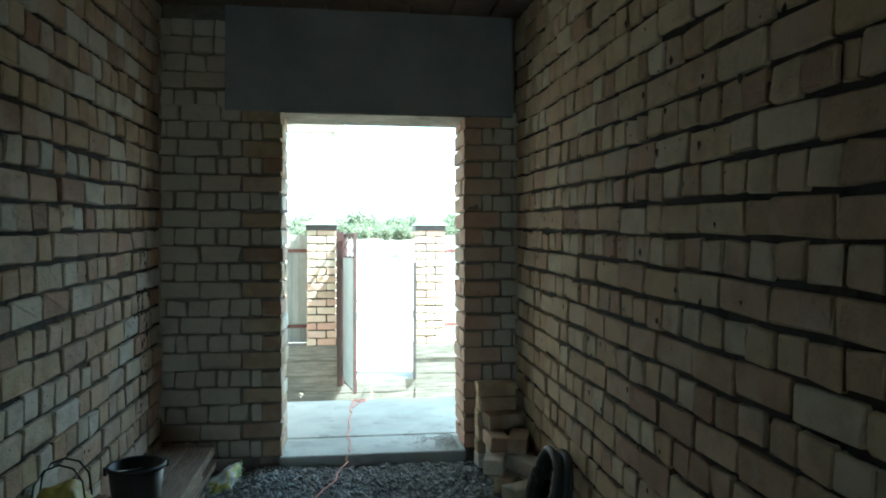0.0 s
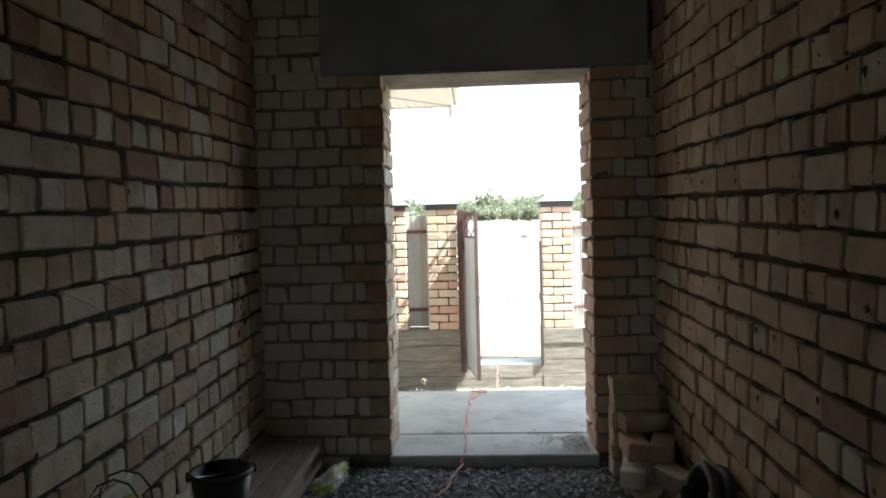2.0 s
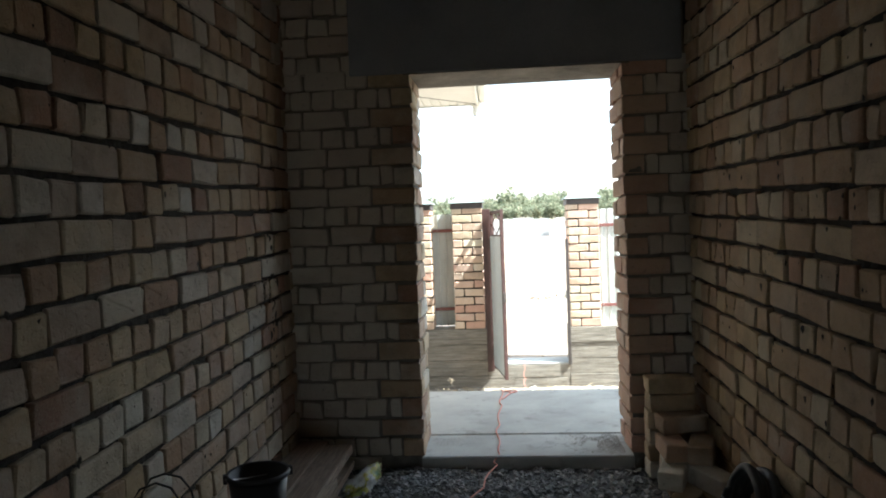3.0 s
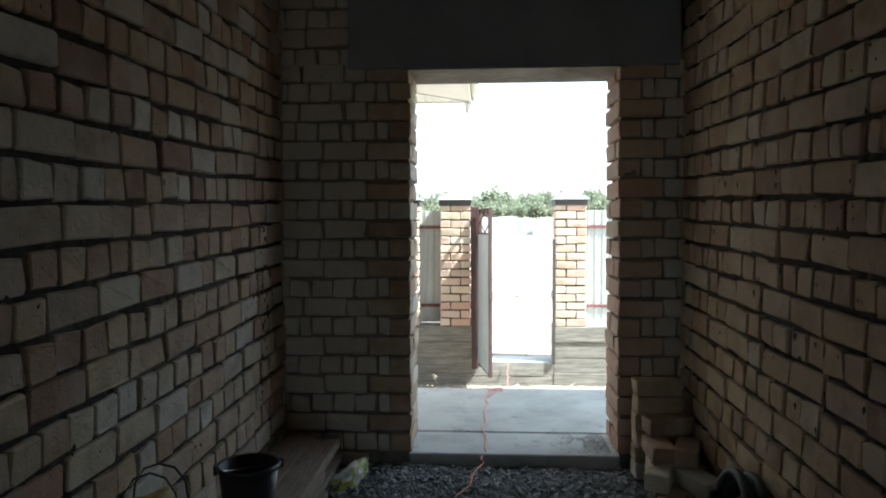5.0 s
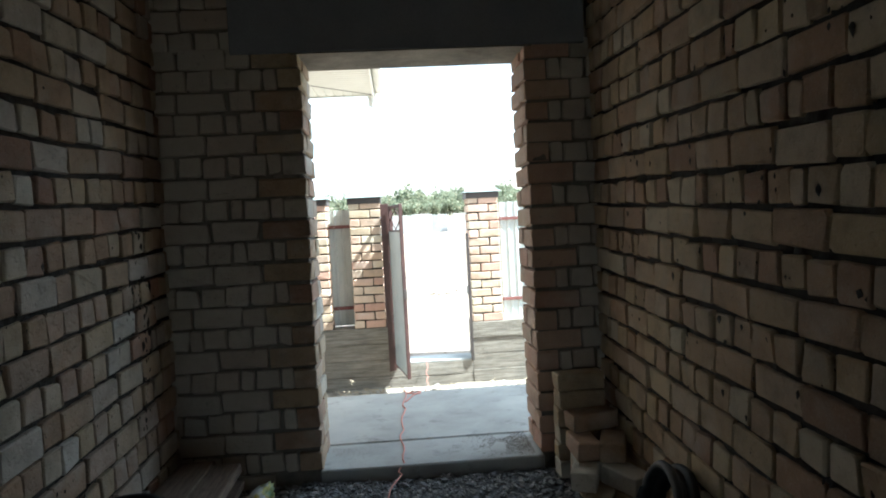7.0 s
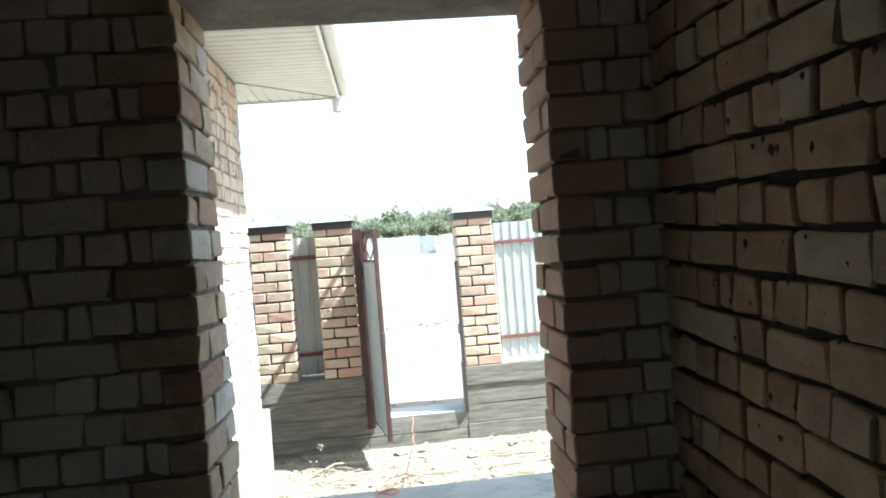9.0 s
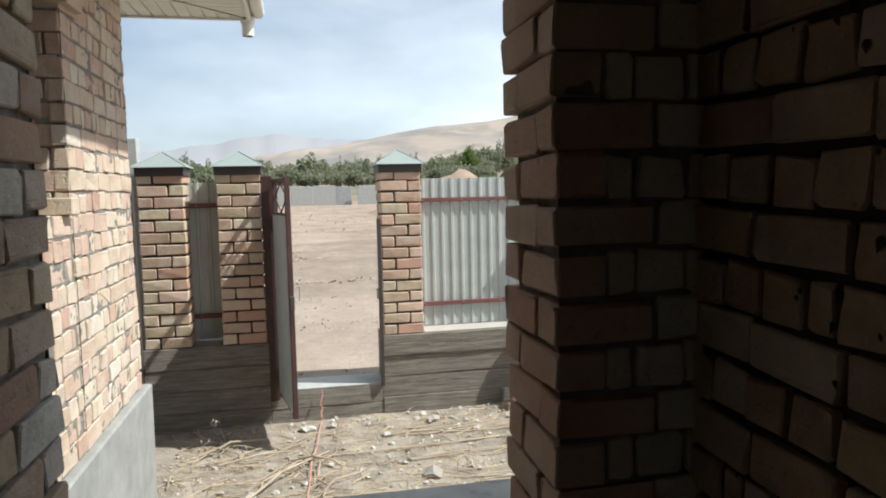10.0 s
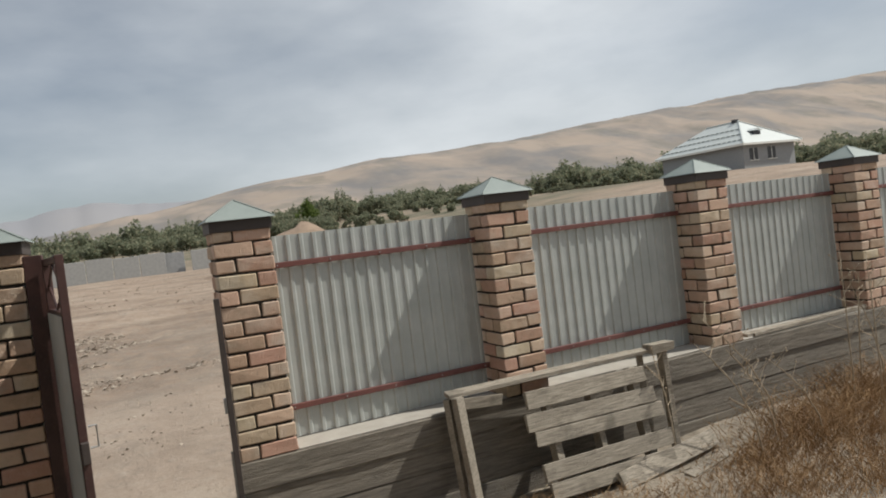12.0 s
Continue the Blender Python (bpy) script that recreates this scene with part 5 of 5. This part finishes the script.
def far_house(x, y, z, turn):
    """A grey one-storey house under a pale hipped metal roof."""
    h = thing("house", "grey block house with a pale hipped metal roof", "house", pose(x, y, z, 0, 0, turn))
    L, W, E, R = 7.3, 5.2, 3.0, 3.65
    wall = part("wall", Build().box(-L, L, -W, W, -0.5, E, 0.02), M["house"], h)
    o = 0.75
    part("roof", Build().add([(-L - o, -W - o, E), (L + o, -W - o, E), (L + o, W + o, E), (-L - o, W + o, E), (-2.8, 0, E + R), (2.8, 0, E + R), (-L - o, -W - o, E - 0.12), (L + o, -W - o, E - 0.12), (L + o, W + o, E - 0.12), (-L - o, W + o, E - 0.12)],
                         [(0, 1, 5, 4), (1, 2, 5), (2, 3, 4, 5), (3, 0, 4), (0, 6, 7, 1), (1, 7, 8, 2), (2, 8, 9, 3), (3, 9, 6, 0), (9, 8, 7, 6)]), M["roof"], h, "pale sheet roof")
    roof_ob = h.children[-1]
    for k in range(3):
        t = 0.14 + 0.24 * k
        half = (L + o) * (1 - t) + 2.8 * t
        n = 17 - 3 * k
        for i in range(n):
            x = -half + 2 * half * (i + 0.5) / n
            part("snow_guard", Build().box(x - 0.32, x + 0.32, -(W + o) * (1 - t) - 0.05, -(W + o) * (1 - t) + 0.10, E + R * t + 0.03, E + R * t + 0.14, 0.02), M["guard"], roof_ob)
    part("ridge_cap", Build().tube([(-2.9, 0, E + R + 0.02), (2.9, 0, E + R + 0.02)], 0.13, 6), M["roof"], roof_ob)
    part("vent", Build().box(1.9, 2.6, -0.35, 0.35, E + R - 0.1, E + R + 0.35, 0.03), M["dark"], roof_ob, "dark ridge vent")
    for sy in (-1, 1):
        part("hip_cap", Build().tube([(L + o, sy * (W + o), E + 0.03), (2.8, 0, E + R + 0.03)], 0.10, 5), M["roof"], roof_ob)
    part("fascia", Build().box(-L - o, L + o, -W - o - 0.03, -W - o, E - 0.28, E + 0.02, 0.01), M["white"], h)
    part("fascia", Build().box(L + o, L + o + 0.03, -W - o, W + o, E - 0.28, E + 0.02, 0.01), M["white"], h)
    for fy in (-3.2, 0.4):
        w = part("window", Build().box(L - 0.05, L + 0.03, fy - 0.8, fy + 0.8, 0.75, 2.35, 0.02), M["dark"], h, "dark window")
        part("frame", Build().box(L + 0.03, L + 0.07, fy - 0.05, fy + 0.05, 0.75, 2.35, 0.01), M["white"], w)
        part("sill", Build().box(L + 0.03, L + 0.16, fy - 0.9, fy + 0.9, 0.65, 0.75, 0.01), M["white"], w)
    d = part("dormer", Build().box(5.0, 6.3, -1.5, -0.1, E + 0.95, E + 1.8, 0.03), M["dark"], h, "small dark dormer")
    part("dormer_roof", Build().add([(4.0, -1.7, E + 1.95), (6.5, -1.7, E + 1.78), (6.5, -0.8, E + 2.15), (4.0, -0.8, E + 2.2), (6.5, 0.1, E + 1.78), (4.0, 0.1, E + 1.95)], [(0, 1, 2, 3), (3, 2, 4, 5), (1, 4, 2)]), M["roof"], d)
    return h


far_house(81.8, 78.9, 4.95, -88.0)


nrng = np.random.default_rng(11)


def leaf_cards(centre, rx, rz, count, size):
    """Corners of many small leaf clumps spread through an uneven crown."""
    d = nrng.normal(size=(count, 3))
    d /= np.linalg.norm(d, axis=1)[:, None]
    lobes = 1 + 0.3 * np.sin(d[:, 0] * 5 + centre[0]) * np.cos(d[:, 2] * 4 + centre[1])
    r = nrng.random(count) ** 0.5 * lobes
    c = np.array(centre) + d * r[:, None] * np.array([rx, rx, rz])
    u = nrng.normal(size=(count, 3))
    u /= np.linalg.norm(u, axis=1)[:, None]
    w = np.cross(u, nrng.normal(size=(count, 3)))
    w /= np.linalg.norm(w, axis=1)[:, None]
    s = size * nrng.uniform(0.6, 1.3, count)[:, None]
    u, w = u * s, w * s * 0.8
    return np.stack([c - u - w * 0.6, c + u * 0.8 - w, c + u + w * 0.7, c - u * 0.6 + w], axis=1)


def leaf_mesh(name, cards, material):
    q = np.concatenate(cards).astype(np.float32)
    n = len(q)
    me = bpy.data.meshes.new(name)
    me.vertices.add(4 * n)
    me.vertices.foreach_set("co", q.ravel())
    me.loops.add(4 * n)
    me.loops.foreach_set("vertex_index", np.arange(4 * n, dtype=np.int32))
    me.polygons.add(n)
    me.polygons.foreach_set("loop_start", np.arange(0, 4 * n, 4, dtype=np.int32))
    me.update()
    me.validate()
    me.materials.append(material)
    return me


def belt(az0, az1, d0, d1, count, poplars, hmin, hmax):
    """A far belt of trees: trunks and leafy crowns of many heights."""
    cards, t = [], Build()
    for _ in range(count):
        az, d = radians(rng.uniform(az0, az1)), rng.uniform(d0, d1)
        x, y = 0.9 + d * math.sin(az), 4.5 + d * math.cos(az)
        z = ground_z(x, y)
        clump = 0.5 + 0.5 * noise.noise(Vector((math.degrees(az) * 0.55, d * 0.02, 4.0)))
        h = (hmin + (hmax - hmin) * rng.random() ** 1.3) * (0.62 + 0.72 * clump)
        if rng.random() < poplars:
            h *= 1.22
            cards.append(leaf_cards((x, y, z + h * 0.52), h * 0.085, h * 0.5, 340, 0.19))
        else:
            for _k in range(3):
                cards.append(leaf_cards((x + rng.uniform(-1, 1) * h * 0.3, y + rng.uniform(-1, 1), z + h * rng.uniform(0.3, 0.6)), h * rng.uniform(0.26, 0.42), h * rng.uniform(0.26, 0.40), 260, 0.030 * h + 0.08))
        t.tube([(x, y, z - 0.3), (x, y, z + h * 0.6)], 0.16, 4, 0.5)
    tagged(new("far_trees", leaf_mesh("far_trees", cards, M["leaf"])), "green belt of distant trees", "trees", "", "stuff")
    tagged(new("far_trunks", t.mesh("far_trunks", M["bark"])), "trunks of the distant tree belt", "trees", "", "stuff")


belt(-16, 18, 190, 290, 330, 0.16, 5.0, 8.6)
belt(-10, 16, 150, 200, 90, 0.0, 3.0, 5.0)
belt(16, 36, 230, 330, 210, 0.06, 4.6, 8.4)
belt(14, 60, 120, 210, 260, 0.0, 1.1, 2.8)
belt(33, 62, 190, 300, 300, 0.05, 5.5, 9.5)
tree = thing("tree", "light green leafy tree beyond the field", "tree", None)
z = ground_z(47, 190)
part("trunk", Build().tube([(47, 190, z - 0.3), (47.1, 190, z + 3), (47, 190, z + 6)], 0.35, 8, 0.4), M["bark"], tree)
crown = [leaf_cards(q[:3], q[3], q[4], 700, 0.2) for q in ((47, 190, z + 4.2, 2.3, 3.0), (45.4, 190, z + 3, 2.2, 2.2), (48.8, 190, z + 3.2, 2.3, 2.4), (47.3, 190, z + 6.0, 1.5, 1.8))]
part("crown", leaf_mesh("crown", crown, M["leaf_light"]), None, tree)

# ---- brickwork, last ----
everywhere = lambda q: True
SLOPE = 2.1
set_bricks(wall_west, lay(YF - YB + 0.1, -0.4764, TOP + 0.1, 0, course=0.119), left_m @ pose(0, 0, 0, 0, 0, SLOPE), lambda q: q.y > 2.8 and q.z > -0.02, M["brick_left"], tall=1.03)
set_bricks(wall_east, lay(YF - YB, -0.191, TOP + 0.4, 0, course=0.119), right_m @ pose(0, 0, 0, 0, 0, -SLOPE), lambda q: q.y > 2.8 and q.z > -0.02, tall=1.03)
WIDTH = {"long": LONG, "short": SHORT, "closer": 0.066}


def bonded(length):
    """A front face beside a jamb: its courses start behind the jamb's header or stretcher in turn."""
    out = []
    for k, u, v in lay(length, 0.11 - COURSE, DZ1 + 0.09, 1, True, (True, False)):
        n = round((v - 0.11) / COURSE)
        if n % 2 == 0 and u < 0.01:
            out.append(("closer", 0.132, v))
        u += 0.262 if n % 2 else 0.210
        if u < length - 0.012:
            out.append((k, u, v))
    return out


set_bricks(wall_north, [(k, DL - XL - u - WIDTH[k], v) for k, u, v in bonded(DL - XL)], fl_m, everywhere, M["brick_grey"], 0.0, 1.0, 1.045)
set_bricks(wall_north, bonded(XR - DR), fr_m, everywhere, M["brick_grey"], 0.0, 1.0, 1.045)
set_bricks(wall_north, lay(YO - YF, DZ0 + 0.010, DZ1 + 0.06, 0, False, (True, True)), jl_m, everywhere, M["brick_left"], 0.0, 1.05, 1.0, lambda k, u: 3.55 if k == "short" and u < 0.05 else 1.75)
set_bricks(wall_north, lay(YO - YF, DZ0 + 0.010, DZ1 + 0.06, 1, False, (True, True)), jr_m, everywhere, M["brick_red"], 0.0, 1.05, 1.0, lambda k, u: 3.55 if k == "short" and u > 0.2 else 1.75)
set_bricks(wall_north, [q for q in lay(DL - XL - 0.35, DZ1 + 0.02, TOP - 0.02, 0)], fl_m, everywhere, M["brick_grey"], 0.0, 1.0, 1.045)
set_bricks(wall_north, lay(1.0, 0.11 - 6 * COURSE, DZ1 + 0.5, 0, True, (True, False)), ol_m @ pose(0.132, 0, 0), lambda q: False)
set_bricks(wall_north, lay(XR + 0.27 - DR, 0.11 - 6 * COURSE, DZ1 + 0.5, 0, True), or_m, lambda q: False)
set_bricks(wall_wing, lay(HY1 - HY0, HZ0 + 0.008, EAVE - 0.02, 1, True, (True, False), 0.1149), wing_m, everywhere, M["brick_wing"], 0.0, 1.0, 1.06)
set_bricks(wall_wing, lay(1.2, HZ0 + 0.008, EAVE - 0.02, 0, True, (False, True), 0.1149), wing_f, lambda q: q.x > -0.9, M["brick_wing"], 0.0, 1.0, 1.06)
for x, y, z, a in ((-0.37, 7.36, 2.50, 0), (-0.44, 7.175, SILL + 0.003, 90)):
    part("brick", mesh_of("brick", *chamfer(-0.06, 0.06, -0.125, 0.125, 0, 0.088, 0.005, 0.003), M["brick_out"]), None, wall_wing, m=pose(x, y, z, 0, 0, a))
low = lay(HY0 - YO - 0.012, HZ0 + 0.008, EAVE - 0.02, 1, True, (False, True), 0.1149)
set_bricks(wall_wing, [q for q in low if q[2] < SILL - 0.05 or q[2] > HEAD - 0.02], low_m, lambda q: q.y > 6.0, M["brick_wing"], 0.0, 1.0, 1.06)
